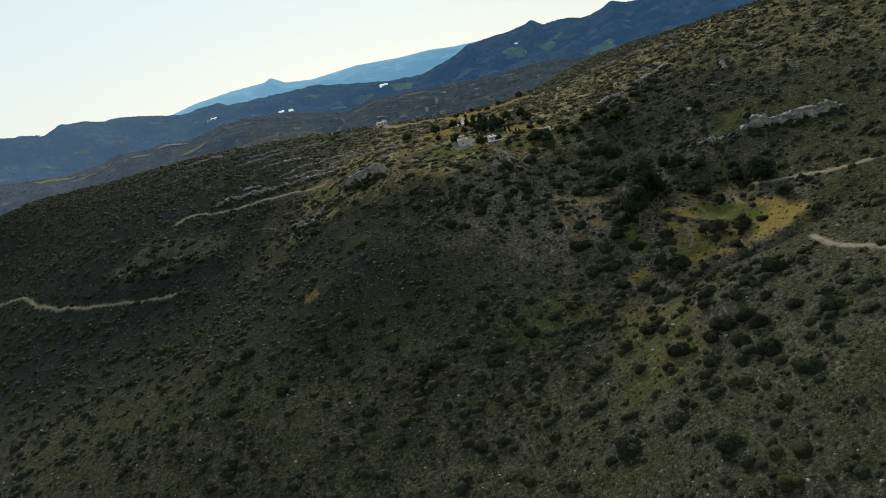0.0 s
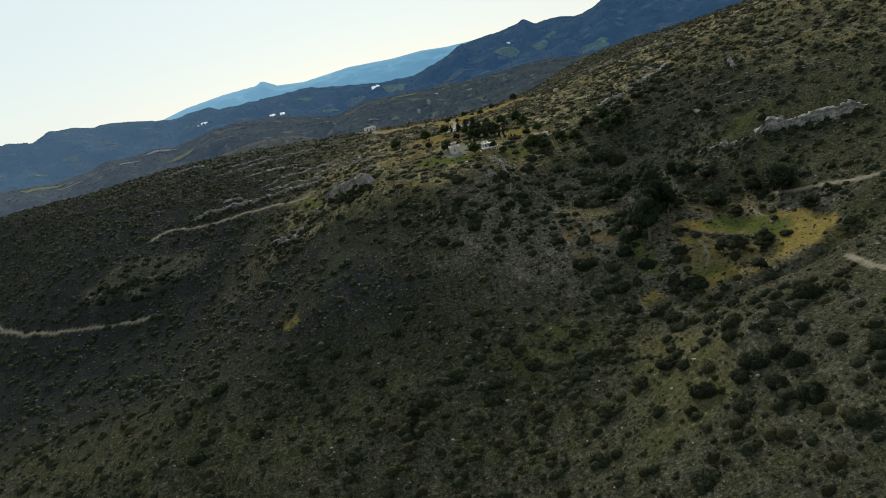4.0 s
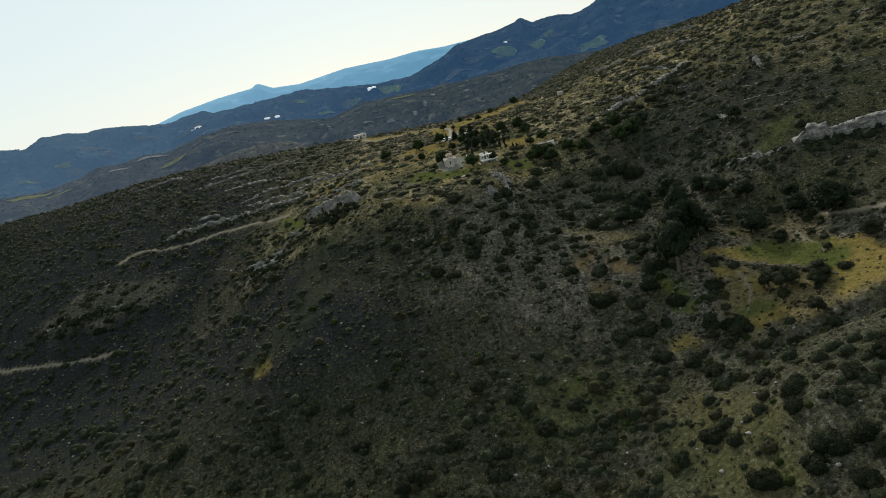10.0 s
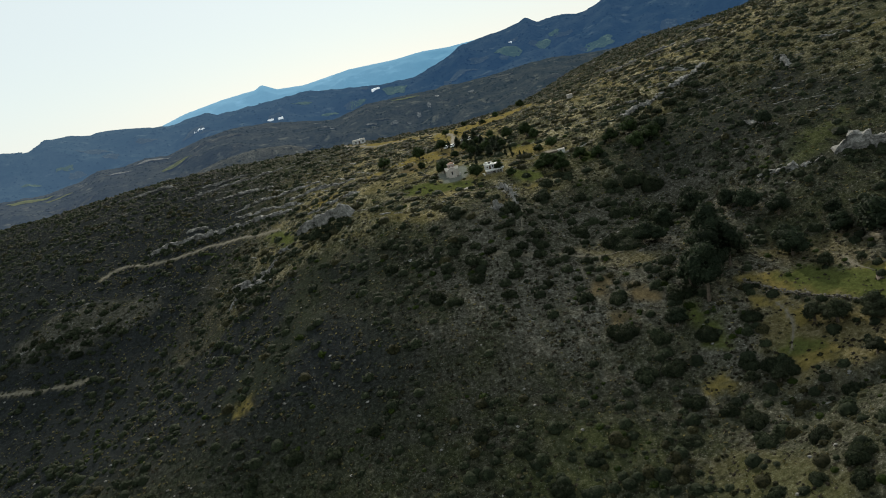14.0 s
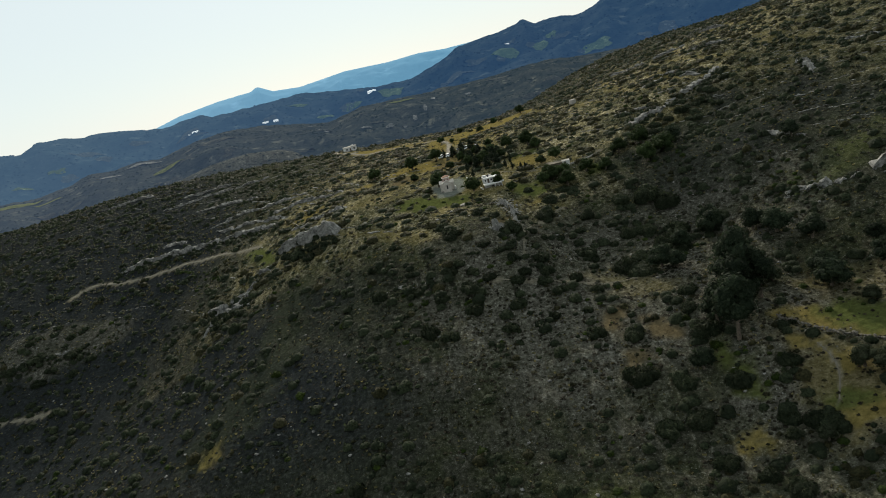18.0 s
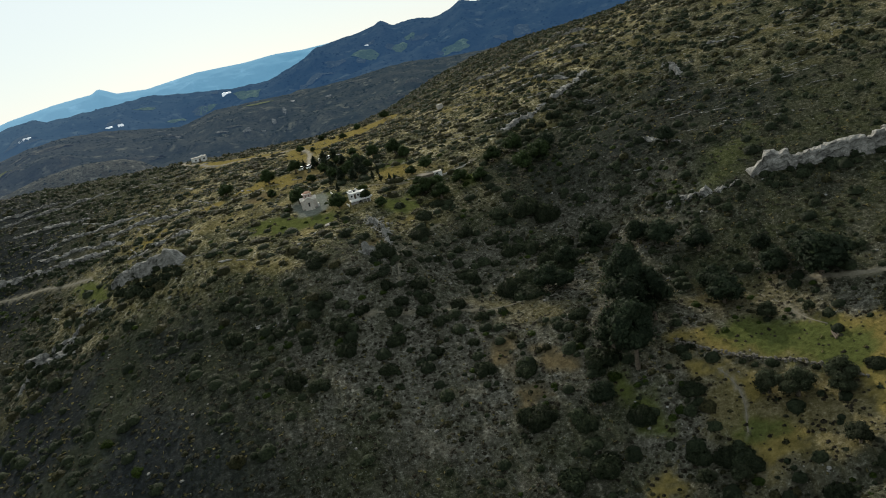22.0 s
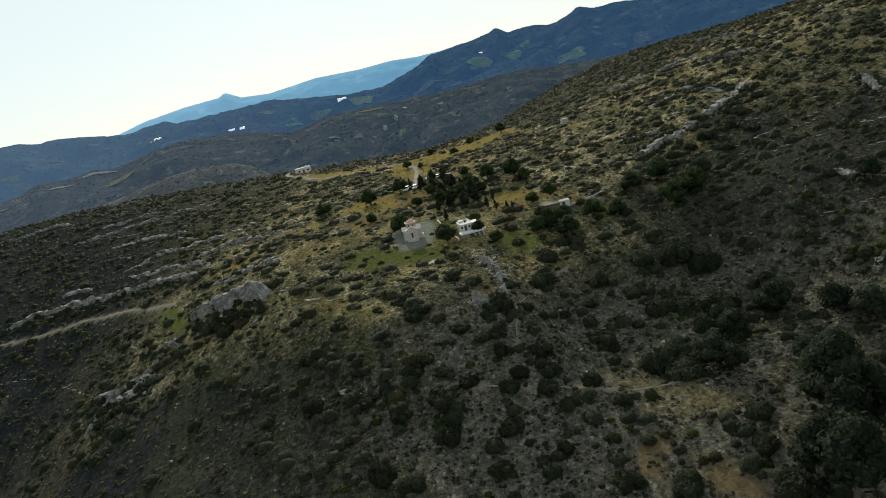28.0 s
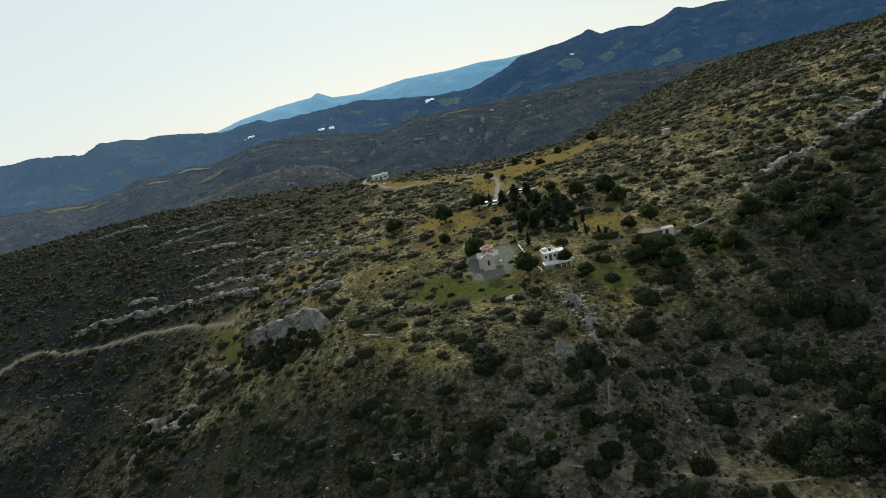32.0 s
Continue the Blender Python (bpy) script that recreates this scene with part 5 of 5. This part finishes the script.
# the chapel: a small domed cross with short gabled arms
chapel = thing("chapel", 0.0, 0.8, gz(0, 0) + 0.1, "small cream-plastered domed chapel on a pale gravel yard", "chapel", turn=-3)
chapel.scale = (0.78, 0.85, 0.98)
part("wall", box(-2.75, 2.75, -2.4, 2.9, -1.2, 2.55, 0.04), m_plaster, chapel, "cream plastered walls with stains")
part("front_arm", gable(1.95, 3.0, 3.85, -3.2, 0.0), m_plaster, chapel, "gabled front arm")
part("rear_arm", gable(1.95, 3.0, 3.85, 0.0, 3.6), m_plaster, chapel)
side = Matrix.Rotation(radians(90), 4, "Z")
part("side_arm", shifted(gable(1.75, 2.85, 3.6, -3.2, 3.2), side), m_plaster, chapel, "gabled side arm")
roof_pair(chapel, 1.95, 3.0, 3.85, -3.2, -1.2)
roof_pair(chapel, 1.95, 3.0, 3.85, 1.2, 3.7)
roof_pair(chapel, 1.75, 2.85, 3.6, -3.25, -1.2, radians(90))
roof_pair(chapel, 1.75, 2.85, 3.6, -3.25, -1.2, radians(-90))
for sx in (-1, 1):
    for y0, y1 in ((-2.55, -1.9), (1.9, 3.05)):
        part("corner_roof", box(min(sx * 1.9, sx * 2.95), max(sx * 1.9, sx * 2.95), y0, y1, 2.55, 2.71, 0.03), m_roof, chapel)
part("drum", turned([(1.80, 2.9), (1.80, 4.75), (1.74, 4.8)], 20), m_rose, chapel, "round plastered drum")
part("cornice", turned([(1.80, 4.70), (2.02, 4.80), (2.04, 4.95), (1.86, 4.99)], 20), m_roof, chapel, "projecting pale tiled cornice")
part("dome", turned([(1.84, 4.96), (1.5, 5.16), (1.0, 5.36), (0.45, 5.5), (0.08, 5.54)], 20), m_clay, chapel, "low terracotta tiled dome")
for a in range(8):
    w = radians(22.5 + 45 * a)
    part("drum_window", shifted(box(-0.14, 0.14, -1.84, -1.72, 3.85, 4.5, 0), Matrix.Rotation(w, 4, "Z")), m_dark, chapel, "narrow drum window")
window_of(chapel, "front_window", 0.0, 0.9, 0.62, 1.35, -3.21)
window_of(chapel, "side_window", 0.1, 1.0, 0.4, 1.0, -3.21, radians(90))
window_of(chapel, "side_window", 0.1, 1.0, 0.4, 1.0, -3.21, radians(-90))
part("plinth", box(-2.95, 2.95, -2.6, 3.1, -1.2, 0.25, 0.05), m_stone, chapel, "low stone plinth")
part("buttress", box(3.2, 3.95, -0.9, 0.4, -1.2, 0.95, 0.05), m_white, chapel, "low white side wall")

# the keeper's house on its terrace
hz = 0.75
house = thing("house", 14.2, -4.8, hz, "whitewashed flat-roofed house with a terrace on a slope", "house", turn=4)
house.scale = (0.84, 0.9, 0.76)
part("wall", box(-1.9, 2.0, -1.0, 3.2, -2.4, 2.35, 0.04), m_white, house, "whitewashed main block")
part("side_wing", box(2.0, 4.4, 0.2, 3.2, -2.4, 1.9, 0.04), m_white, house, "lower white wing")
part("roof", box(-2.0, 2.1, -1.1, 3.3, 2.35, 2.5, 0.03), m_white, house, "flat white roof slab")
part("wing_roof", box(2.0, 4.5, 0.1, 3.3, 1.9, 2.04, 0.03), m_white, house)
for x0, x1, y0, y1 in ((-2.0, -1.8, -1.1, 3.3), (-1.8, 2.1, 3.1, 3.3), (1.9, 2.1, -1.1, 3.1)):
    part("parapet", box(x0, x1, y0, y1, 2.5, 2.8, 0.02), m_white, house)
part("stair_block", box(-1.5, -0.2, 1.2, 2.8, 2.5, 3.3, 0.03), m_white, house, "small white roof block")
part("chimney", box(1.2, 1.6, 2.2, 2.6, 2.5, 3.5, 0.03), m_white, house)
part("water_tank", turned([(0.38, 2.5), (0.42, 2.6), (0.42, 3.2), (0.34, 3.3)], 12, None, 0.5, 1.2), m_dark, house, "dark water tank on the roof")
terrace = part("terrace", box(-2.6, 5.0, -4.2, -1.0, -0.2, 0.0, 0.03), m_white, house, "white terrace slab")
part("terrace_edge", box(-2.6, 5.0, -4.4, -4.2, -0.4, 0.14, 0.03), m_white, terrace)
part("terrace_wall", box(-2.6, 0.2, -4.1, -3.8, -3.2, -0.2, 0.03), m_stone, terrace, "rough stone support wall")
for x in (2.0, 3.5, 4.8):
    part("post", box(x - 0.1, x + 0.1, -4.15, -3.95, -3.6, -0.2, 0.02), m_white, terrace)
part("basement_wall", box(0.2, 4.9, -3.2, -3.0, -3.4, -0.2, 0.0), m_stone, terrace, "shaded basement front")
part("basement_door", box(0.7, 1.5, -3.24, -3.18, -2.6, -0.7, 0.0), m_dark, terrace, "dark basement door")
d = part("door", box(-0.4, 0.45, -1.04, -0.94, 0.0, 1.95, 0.01), m_wood, house, "dark wooden door")
part("door_handle", box(0.28, 0.33, -1.1, -1.04, 0.95, 1.1, 0), m_metal, d)
for x in (-1.2, 1.3):
    w = part("window", box(x - 0.32, x + 0.32, -1.03, -0.95, 0.9, 1.75, 0), m_glass, house, "dark window")
    part("sill", box(x - 0.4, x + 0.4, -1.08, -1.0, 0.8, 0.9, 0.01), m_white, w)
part("cistern", turned([(0.5, -0.35), (0.6, -0.2), (0.6, 0.25), (0.5, 0.32)], 12, None, 5.5, -3.2), m_white, house, "small round white cistern")

# low white walls and paths of the yard
def low_wall(line, thick, high, mat, label, name="low_wall"):
    root = new(name)
    tagged(root, label, "wall")
    for (ax, ay), (bx, by) in zip(line, line[1:]):
        ln = math.hypot(bx - ax, by - ay)
        steps = max(1, int(ln / 2.5))
        for k in range(steps):
            f, g = k / steps, (k + 1) / steps
            mx, my = ax + (bx - ax) * (f + g) / 2, ay + (by - ay) * (f + g) / 2
            z = gz(mx, my)
            bm = box(-ln / steps / 2 - 0.02, ln / steps / 2 + 0.02, -thick / 2, thick / 2, -0.5, high, 0.03)
            bm.transform(Matrix.Translation((mx, my, z)) @ Matrix.Rotation(math.atan2(by - ay, bx - ax), 4, "Z"))
            part("wall_length", bm, mat, root)
    return root


low_wall([(8.2, 13), (9, 6), (9.6, 2)], 0.28, 0.4, m_white, "low whitewashed garden wall beside the chapel yard")
low_wall([(11.0, -6.5), (11.5, -9.4)], 0.3, 0.4, m_white, "low whitewashed wall beside the terrace")
low_wall([(-26, 44), (-20, 45), (-13, 47)], 0.3, 0.22, m_slab, "low pale stone boundary wall in dry grass")
low_wall([(26, 10.5), (32, 8), (38, 7)], 0.2, 0.12, m_slab, "low pale stone kerb along a footpath")
slab = part("stone_slab", box(-1.1, 1.1, -1.3, 1.3, -0.4, 0.12, 0.04), m_stone)
slab.location = (3, -19.5, gz(3, -19.5))
tagged(slab, "pale square concrete slab lying in the grass", "slab")
block = part("stone_block", box(-1.3, 1.3, -1.2, 1.2, -0.8, 1.9, 0.08), m_slab)
block.location = (73, 98, gz(73, 98))
tagged(block, "small pale masonry hut on the far slope", "hut")

# the half-ruined stone house in the gully head
ruin = thing("stone_house", 41, 5.5, gz(41, 5.5), "old rubble-stone house with an earth roof among trees", "house", turn=-6)
ruin.scale = (0.95, 0.9, 0.72)
part("wall", box(-3.6, 2.2, -2.2, 2.4, -1.5, 1.6, 0.08), m_earth, ruin, "rough rubble walls")
bm = box(-3.8, 2.4, -2.4, 2.6, 1.6, 1.95, 0.15)
bmesh.ops.subdivide_edges(bm, edges=bm.edges, cuts=3, use_grid_fill=True)
for v in bm.verts:
    v.co.z += 0.3 * noise.noise(v.co * 0.7)
part("roof", bm, m_earth, ruin, "uneven earth roof")
annex = part("annex", box(2.25, 5.2, -1.9, 0.8, -1.5, 2.0, 0.05), m_white, ruin, "whitewashed annex")
part("annex_roof", box(2.15, 5.3, -2.0, 0.9, 2.0, 2.15, 0.03), m_slab, annex)
part("door", box(3.0, 3.8, -1.94, -1.85, 0.0, 1.75, 0.01), m_dark, annex, "dark open doorway")
low_wall([(46, 3.5), (51, 4.5), (57, 7)], 0.4, 0.5, m_slab, "low pale stone wall beside the old house")

# the hut at the edge of the plateau
hut = thing("hut", -47, 193, gz(-47, 193), "white rendered flat-roofed hut at the plateau's edge", "hut", turn=12)
part("wall", box(-4.0, 4.0, -2.4, 2.4, -1.2, 2.7, 0.05), m_white, hut, "white rendered walls")
part("roof", box(-4.2, 4.2, -2.6, 2.6, 2.7, 2.92, 0.03), m_slab, hut, "flat concrete roof")
part("roof_box", box(1.0, 2.4, -0.6, 0.8, 2.92, 3.4, 0.03), m_white, hut)
part("door", box(-0.5, 0.5, -2.45, -2.36, 0.0, 2.0, 0.01), m_wood, hut, "dark wooden door")
for x in (-2.3, 2.4):
    part("window", box(x - 0.5, x + 0.5, -2.43, -2.36, 1.0, 1.9, 0), m_glass, hut)


# ---- parked cars ----
def make_car(paint, label):
    root = tagged(new("car"), label, "car")
    bm = prism([(-2.1, 0.28), (2.1, 0.28), (2.15, 0.62), (2.05, 0.82), (1.15, 0.94), (-2.0, 0.96), (-2.15, 0.7)], -0.86, 0.86)
    bmesh.ops.bevel(bm, geom=list(bm.edges), offset=0.06, segments=2, affect="EDGES")
    part("body", bm, paint, root)
    bm = prism([(-1.9, 0.95), (1.05, 0.94), (0.45, 1.42), (-1.45, 1.46)], -0.74, 0.74)
    bmesh.ops.bevel(bm, geom=list(bm.edges), offset=0.05, segments=2, affect="EDGES")
    part("cabin", bm, m_glass, root, "dark glazed cabin")
    part("roof", box(-1.42, 0.42, -0.70, 0.70, 1.43, 1.49, 0.03), paint, root)
    for x in (-1.3, 1.35):
        for y in (-0.84, 0.84):
            wheel = part("wheel", shifted(turned([(0.24, -0.1), (0.31, -0.08), (0.31, 0.08), (0.24, 0.1)], 14), Matrix.Translation((x, y, 0.31)) @ Matrix.Rotation(radians(90), 4, "X")), m_tyre, root)
            part("rim", shifted(turned([(0.19, -0.108), (0.19, 0.108)], 10), Matrix.Translation((x, y, 0.31)) @ Matrix.Rotation(radians(90), 4, "X")), m_metal, wheel)
    for y in (-0.6, 0.6):
        part("headlight", box(2.06, 2.17, y - 0.17, y + 0.17, 0.6, 0.76, 0.02), m_metal, root, "clear headlight")
        part("tail_light", box(-2.17, -2.08, y - 0.15, y + 0.15, 0.66, 0.82, 0.02), m_wood, root, "dark red tail light")
    return root


white_car, dark_car = make_car(m_car, "white hatchback parked on dry grass under the trees"), make_car(m_car_dark, "dark saloon parked on dry grass under the trees")
for k, (kind, x, y, turn) in enumerate(((white_car, 2.6, 60.5, 70), (white_car, 5.6, 60.0, 75), (white_car, 12.6, 71.5, 160), (white_car, 14.0, 68.0, 150), (dark_car, 18, 66, 150))):
    tagged(copy_thing(kind, pose(x, y, gz(x, y), 0, 0, turn)), group="cars parked by the pines")
for t in (white_car, dark_car):
    for o in (*t.children_recursive, t):
        bpy.data.objects.remove(o)

# ---- far houses, fields and greenhouses on the hills ----
def on_range(zf, az, el, near, far):
    """Where the line of sight at that azimuth and elevation meets the hills."""
    r = np.arange(near, far, 6.0)
    x, y = EYE[0] + r * math.sin(radians(az)), EYE[1] + r * math.cos(radians(az))
    z = zf(x, y)
    k = np.argmax(z > EYE[2] + r * math.tan(radians(el)))
    return float(r[k])


# field and terrace tones, with the haze before them painted in as emission
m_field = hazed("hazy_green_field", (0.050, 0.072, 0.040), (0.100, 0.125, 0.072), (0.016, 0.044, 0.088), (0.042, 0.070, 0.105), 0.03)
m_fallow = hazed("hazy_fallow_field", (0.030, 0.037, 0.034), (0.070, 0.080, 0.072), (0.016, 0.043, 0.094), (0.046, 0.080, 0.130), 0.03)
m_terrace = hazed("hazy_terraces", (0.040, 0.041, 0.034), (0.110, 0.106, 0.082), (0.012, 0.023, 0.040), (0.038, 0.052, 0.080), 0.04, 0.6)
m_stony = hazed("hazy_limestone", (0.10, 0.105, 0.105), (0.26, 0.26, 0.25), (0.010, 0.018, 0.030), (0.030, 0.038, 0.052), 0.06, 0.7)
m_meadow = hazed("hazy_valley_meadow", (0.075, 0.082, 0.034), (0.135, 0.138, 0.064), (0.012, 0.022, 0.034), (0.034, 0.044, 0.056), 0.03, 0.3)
# the sheeting emits, to paint in its bright glint from afar
m_pane, n, l, b = material("white_sheeting_painted_glint", 0.3)
b.inputs["Base Color"].default_value = (0.85, 0.87, 0.88, 1)
b.inputs["Emission Color"].default_value = (0.25, 0.28, 0.30, 1)
b.inputs["Emission Strength"].default_value = 1.0


def far_field(zf, az, el, wide, deep, near, far, mat, label, seed, name="field", lift=3.0):
    r0 = on_range(zf, az, el, near, far)
    wide, deep = 0.62 * wide, 0.45 * deep
    rng = np.random.RandomState(seed)
    V, F = [], []
    nu, nv = 13, 9
    skew = rng.uniform(-0.25, 0.25)
    for i in range(nu):
        for j in range(nv):
            u, v = i / (nu - 1) - 0.5, j / (nv - 1) - 0.5
            rag = 1 + 0.14 * math.sin(5 * v + seed)
            a, r = radians(az + u * wide * rag), r0 + (v + skew * u) * deep * (1 + 0.15 * math.sin(4 * u + seed)) * math.sqrt(max(0.05, 1 - (1.9 * u) ** 4))
            x, y = EYE[0] + r * math.sin(a), EYE[1] + r * math.cos(a)
            V.append((x, y, float(zf(np.array([x]), np.array([y]))[0]) + lift))
    F = [(i * nv + j, i * nv + j + 1, (i + 1) * nv + j + 1, (i + 1) * nv + j) for i in range(nu - 1) for j in range(nv - 1)]
    return tagged(link(name, V, F, mat), label, "field", kind="structure")


def far_block(zf, az, el, wide, tall, near, far, label, name="greenhouse"):
    r = on_range(zf, az, el, near, far)
    x, y = EYE[0] + r * math.sin(radians(az)), EYE[1] + r * math.cos(radians(az))
    w, h = r * radians(wide), r * radians(tall)
    ob = part(name, prism([(-w / 2, -8), (w / 2, -8), (w / 2, h * 0.6), (w / 4, h), (0, h * 0.7), (-w / 4, h), (-w / 2, h * 0.6)], -w * 0.3, w * 0.3), m_pane)
    ob.matrix_world = pose(x, y, float(zf(np.array([x]), np.array([y]))[0]), 0, 0, -az)
    return tagged(ob, label, "greenhouse", "greenhouses on the far hills")


for az, el, wide, tall in ((-2.2, -1.5, 0.7, 0.10), (-16.15, -1.2, 0.55, 0.13), (-10.1, -1.82, 0.4, 0.06), (-10.9, -1.85, 0.5, 0.06), (9.1, -0.56, 0.3, 0.05), (-16.6, -1.3, 0.25, 0.07)):
    far_block(mounts_z, az, el, wide, tall, 2200, 3650, "white plastic-sheeted greenhouse on a hazy hillside")
GREEN, FALLOW = "pale green field on the hazy mountainside", "pale fallow field on the hazy mountainside"
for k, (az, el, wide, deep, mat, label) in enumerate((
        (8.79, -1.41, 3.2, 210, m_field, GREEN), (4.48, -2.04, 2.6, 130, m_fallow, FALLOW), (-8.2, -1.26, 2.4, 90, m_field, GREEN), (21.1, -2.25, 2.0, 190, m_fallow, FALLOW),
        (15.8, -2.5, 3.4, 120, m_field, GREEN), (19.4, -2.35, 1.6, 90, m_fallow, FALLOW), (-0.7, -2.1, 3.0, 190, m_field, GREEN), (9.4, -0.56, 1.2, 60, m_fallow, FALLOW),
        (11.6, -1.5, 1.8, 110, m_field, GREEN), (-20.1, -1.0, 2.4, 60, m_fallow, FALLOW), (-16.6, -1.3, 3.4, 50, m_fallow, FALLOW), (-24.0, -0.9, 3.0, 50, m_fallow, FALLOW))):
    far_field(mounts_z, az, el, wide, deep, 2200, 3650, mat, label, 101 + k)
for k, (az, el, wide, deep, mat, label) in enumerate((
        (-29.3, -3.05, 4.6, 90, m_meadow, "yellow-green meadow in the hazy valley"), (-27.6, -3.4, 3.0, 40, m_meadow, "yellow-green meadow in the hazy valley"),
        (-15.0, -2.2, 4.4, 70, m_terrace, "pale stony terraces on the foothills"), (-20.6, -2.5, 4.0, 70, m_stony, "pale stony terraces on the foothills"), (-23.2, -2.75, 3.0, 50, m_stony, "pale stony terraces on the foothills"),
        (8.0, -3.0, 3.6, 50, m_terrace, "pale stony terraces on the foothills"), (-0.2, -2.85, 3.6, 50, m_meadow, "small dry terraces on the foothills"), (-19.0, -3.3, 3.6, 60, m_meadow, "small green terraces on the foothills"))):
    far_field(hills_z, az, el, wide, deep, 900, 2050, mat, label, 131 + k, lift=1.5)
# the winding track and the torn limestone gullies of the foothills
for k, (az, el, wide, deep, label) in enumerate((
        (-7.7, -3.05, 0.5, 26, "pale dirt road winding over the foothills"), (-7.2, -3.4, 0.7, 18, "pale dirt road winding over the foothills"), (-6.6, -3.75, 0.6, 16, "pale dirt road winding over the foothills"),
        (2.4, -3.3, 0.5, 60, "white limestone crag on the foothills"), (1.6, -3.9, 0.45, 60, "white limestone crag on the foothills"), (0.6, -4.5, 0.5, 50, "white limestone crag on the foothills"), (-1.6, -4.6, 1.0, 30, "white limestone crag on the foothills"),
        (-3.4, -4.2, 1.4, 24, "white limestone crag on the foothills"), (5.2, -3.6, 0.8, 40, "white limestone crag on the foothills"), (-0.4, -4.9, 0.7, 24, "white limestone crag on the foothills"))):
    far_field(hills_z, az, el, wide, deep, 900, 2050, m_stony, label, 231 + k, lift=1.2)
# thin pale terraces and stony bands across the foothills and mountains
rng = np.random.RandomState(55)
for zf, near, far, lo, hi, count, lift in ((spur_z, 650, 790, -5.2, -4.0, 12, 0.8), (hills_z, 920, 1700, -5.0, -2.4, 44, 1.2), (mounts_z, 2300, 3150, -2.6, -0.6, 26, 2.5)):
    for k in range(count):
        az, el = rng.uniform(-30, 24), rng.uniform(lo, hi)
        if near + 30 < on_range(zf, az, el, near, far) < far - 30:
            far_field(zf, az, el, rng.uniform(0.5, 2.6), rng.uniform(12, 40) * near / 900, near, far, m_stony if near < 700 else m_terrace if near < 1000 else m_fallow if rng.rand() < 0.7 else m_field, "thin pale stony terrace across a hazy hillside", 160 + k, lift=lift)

# ---- woods and scrub on the far hills ----
def far_woods(zf, near, far, count, size, mat, label, seed):
    rng = np.random.RandomState(seed)
    a, r = np.radians(rng.uniform(-36, 34, count)), near + (far - near) * rng.rand(count)
    x, y = EYE[0] + r * np.sin(a), EYE[1] + r * np.cos(a)
    ok = rng.rand(count) < 0.45 + 0.6 * waves(x, y, 160, seed, 4)
    x, y = x[ok], y[ok]
    s = size * (0.4 + 1.1 * rng.rand(len(x)) ** 2)
    dome = core(5, 1, seed, 1.0)
    q = dome[None] * (s[:, None, None, None] * np.array([1.3, 1.0, 0.9])) + np.stack([x, y, zf(x, y) - 0.2 * s], -1)[:, None, None, :]
    tagged(new("far_woods", quads_mesh("far_woods", q.reshape(-1, 4, 3), mat)), label, "woods", kind="stuff")


# far leaves emit a little too: the haze is painted into them
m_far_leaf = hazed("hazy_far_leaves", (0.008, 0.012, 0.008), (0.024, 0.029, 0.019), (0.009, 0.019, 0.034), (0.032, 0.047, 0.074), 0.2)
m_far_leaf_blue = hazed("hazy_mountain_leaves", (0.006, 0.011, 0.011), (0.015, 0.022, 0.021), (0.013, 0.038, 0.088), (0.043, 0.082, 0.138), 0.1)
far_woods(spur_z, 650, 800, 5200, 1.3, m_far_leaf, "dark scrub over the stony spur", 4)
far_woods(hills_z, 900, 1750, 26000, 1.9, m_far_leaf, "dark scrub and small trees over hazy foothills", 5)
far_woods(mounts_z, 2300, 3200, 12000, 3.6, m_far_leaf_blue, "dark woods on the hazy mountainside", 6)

# ---- dry-stone terrace wall below the meadow, stone by stone ----
wall_root = tagged(new("terrace_wall"), "dry-stone terrace wall of grey limestone below the meadow", "wall")
stone_meshes = []
for s in range(5):
    V, F = rock_lump(60 + s)
    me = bpy.data.meshes.new("stone")
    me.from_pydata([tuple(v) for v in V], [], [tuple(int(i) for i in f) for f in F])
    me.materials.append(m_rubble)
    stone_meshes.append(me)
line = [(62, -104.5), (66, -109.5), (72, -116.5), (77.5, -123), (80.5, -129), (82, -135)]
rng = np.random.RandomState(8)
for (ax, ay), (bx, by) in zip(line, line[1:]):
    ln = math.hypot(bx - ax, by - ay)
    for k in range(int(ln / 0.62)):
        f = (k + 0.5) / int(ln / 0.62)
        x, y = ax + (bx - ax) * f, ay + (by - ay) * f
        for course in range(2 + (k % 5 < 2)):
            ob = new("stone", stone_meshes[rng.randint(5)])
            ob.parent = wall_root
            ob.matrix_world = Matrix.LocRotScale((x + 0.14 * rng.randn(), y + 0.14 * rng.randn(), gz(x, y) - 0.15 + 0.38 * course), Euler((0.3 * rng.randn(), 0.3 * rng.randn(), rng.rand() * 6.28)), (0.42 + 0.12 * rng.rand(), 0.36, 0.30))
for x, y, r in ((66, -111.5, 1.2), (70, -116, 0.9), (74, -120.5, 1.3), (78.5, -126.5, 1.0), (64, -107.5, 1.4), (81, -132, 1.2)):
    bush(x, y, r, int(x), "small dark bush at the foot of the terrace wall", "bushes along the terrace wall")
for k in range(3):
    log = part("log", tube([(-1.9, 0, 0), (0, 0.03, 0.02), (1.9, 0, 0)], [0.16, 0.15, 0.13], 8), m_bark)
    log.matrix_world = pose(86 + 0.5 * k, -122.5 + 0.35 * k, gz(86, -122.5) + 0.15, 0, 0, 62 + 4 * k)
    tagged(log, "weathered grey log lying in the meadow", "log", "logs in the meadow")
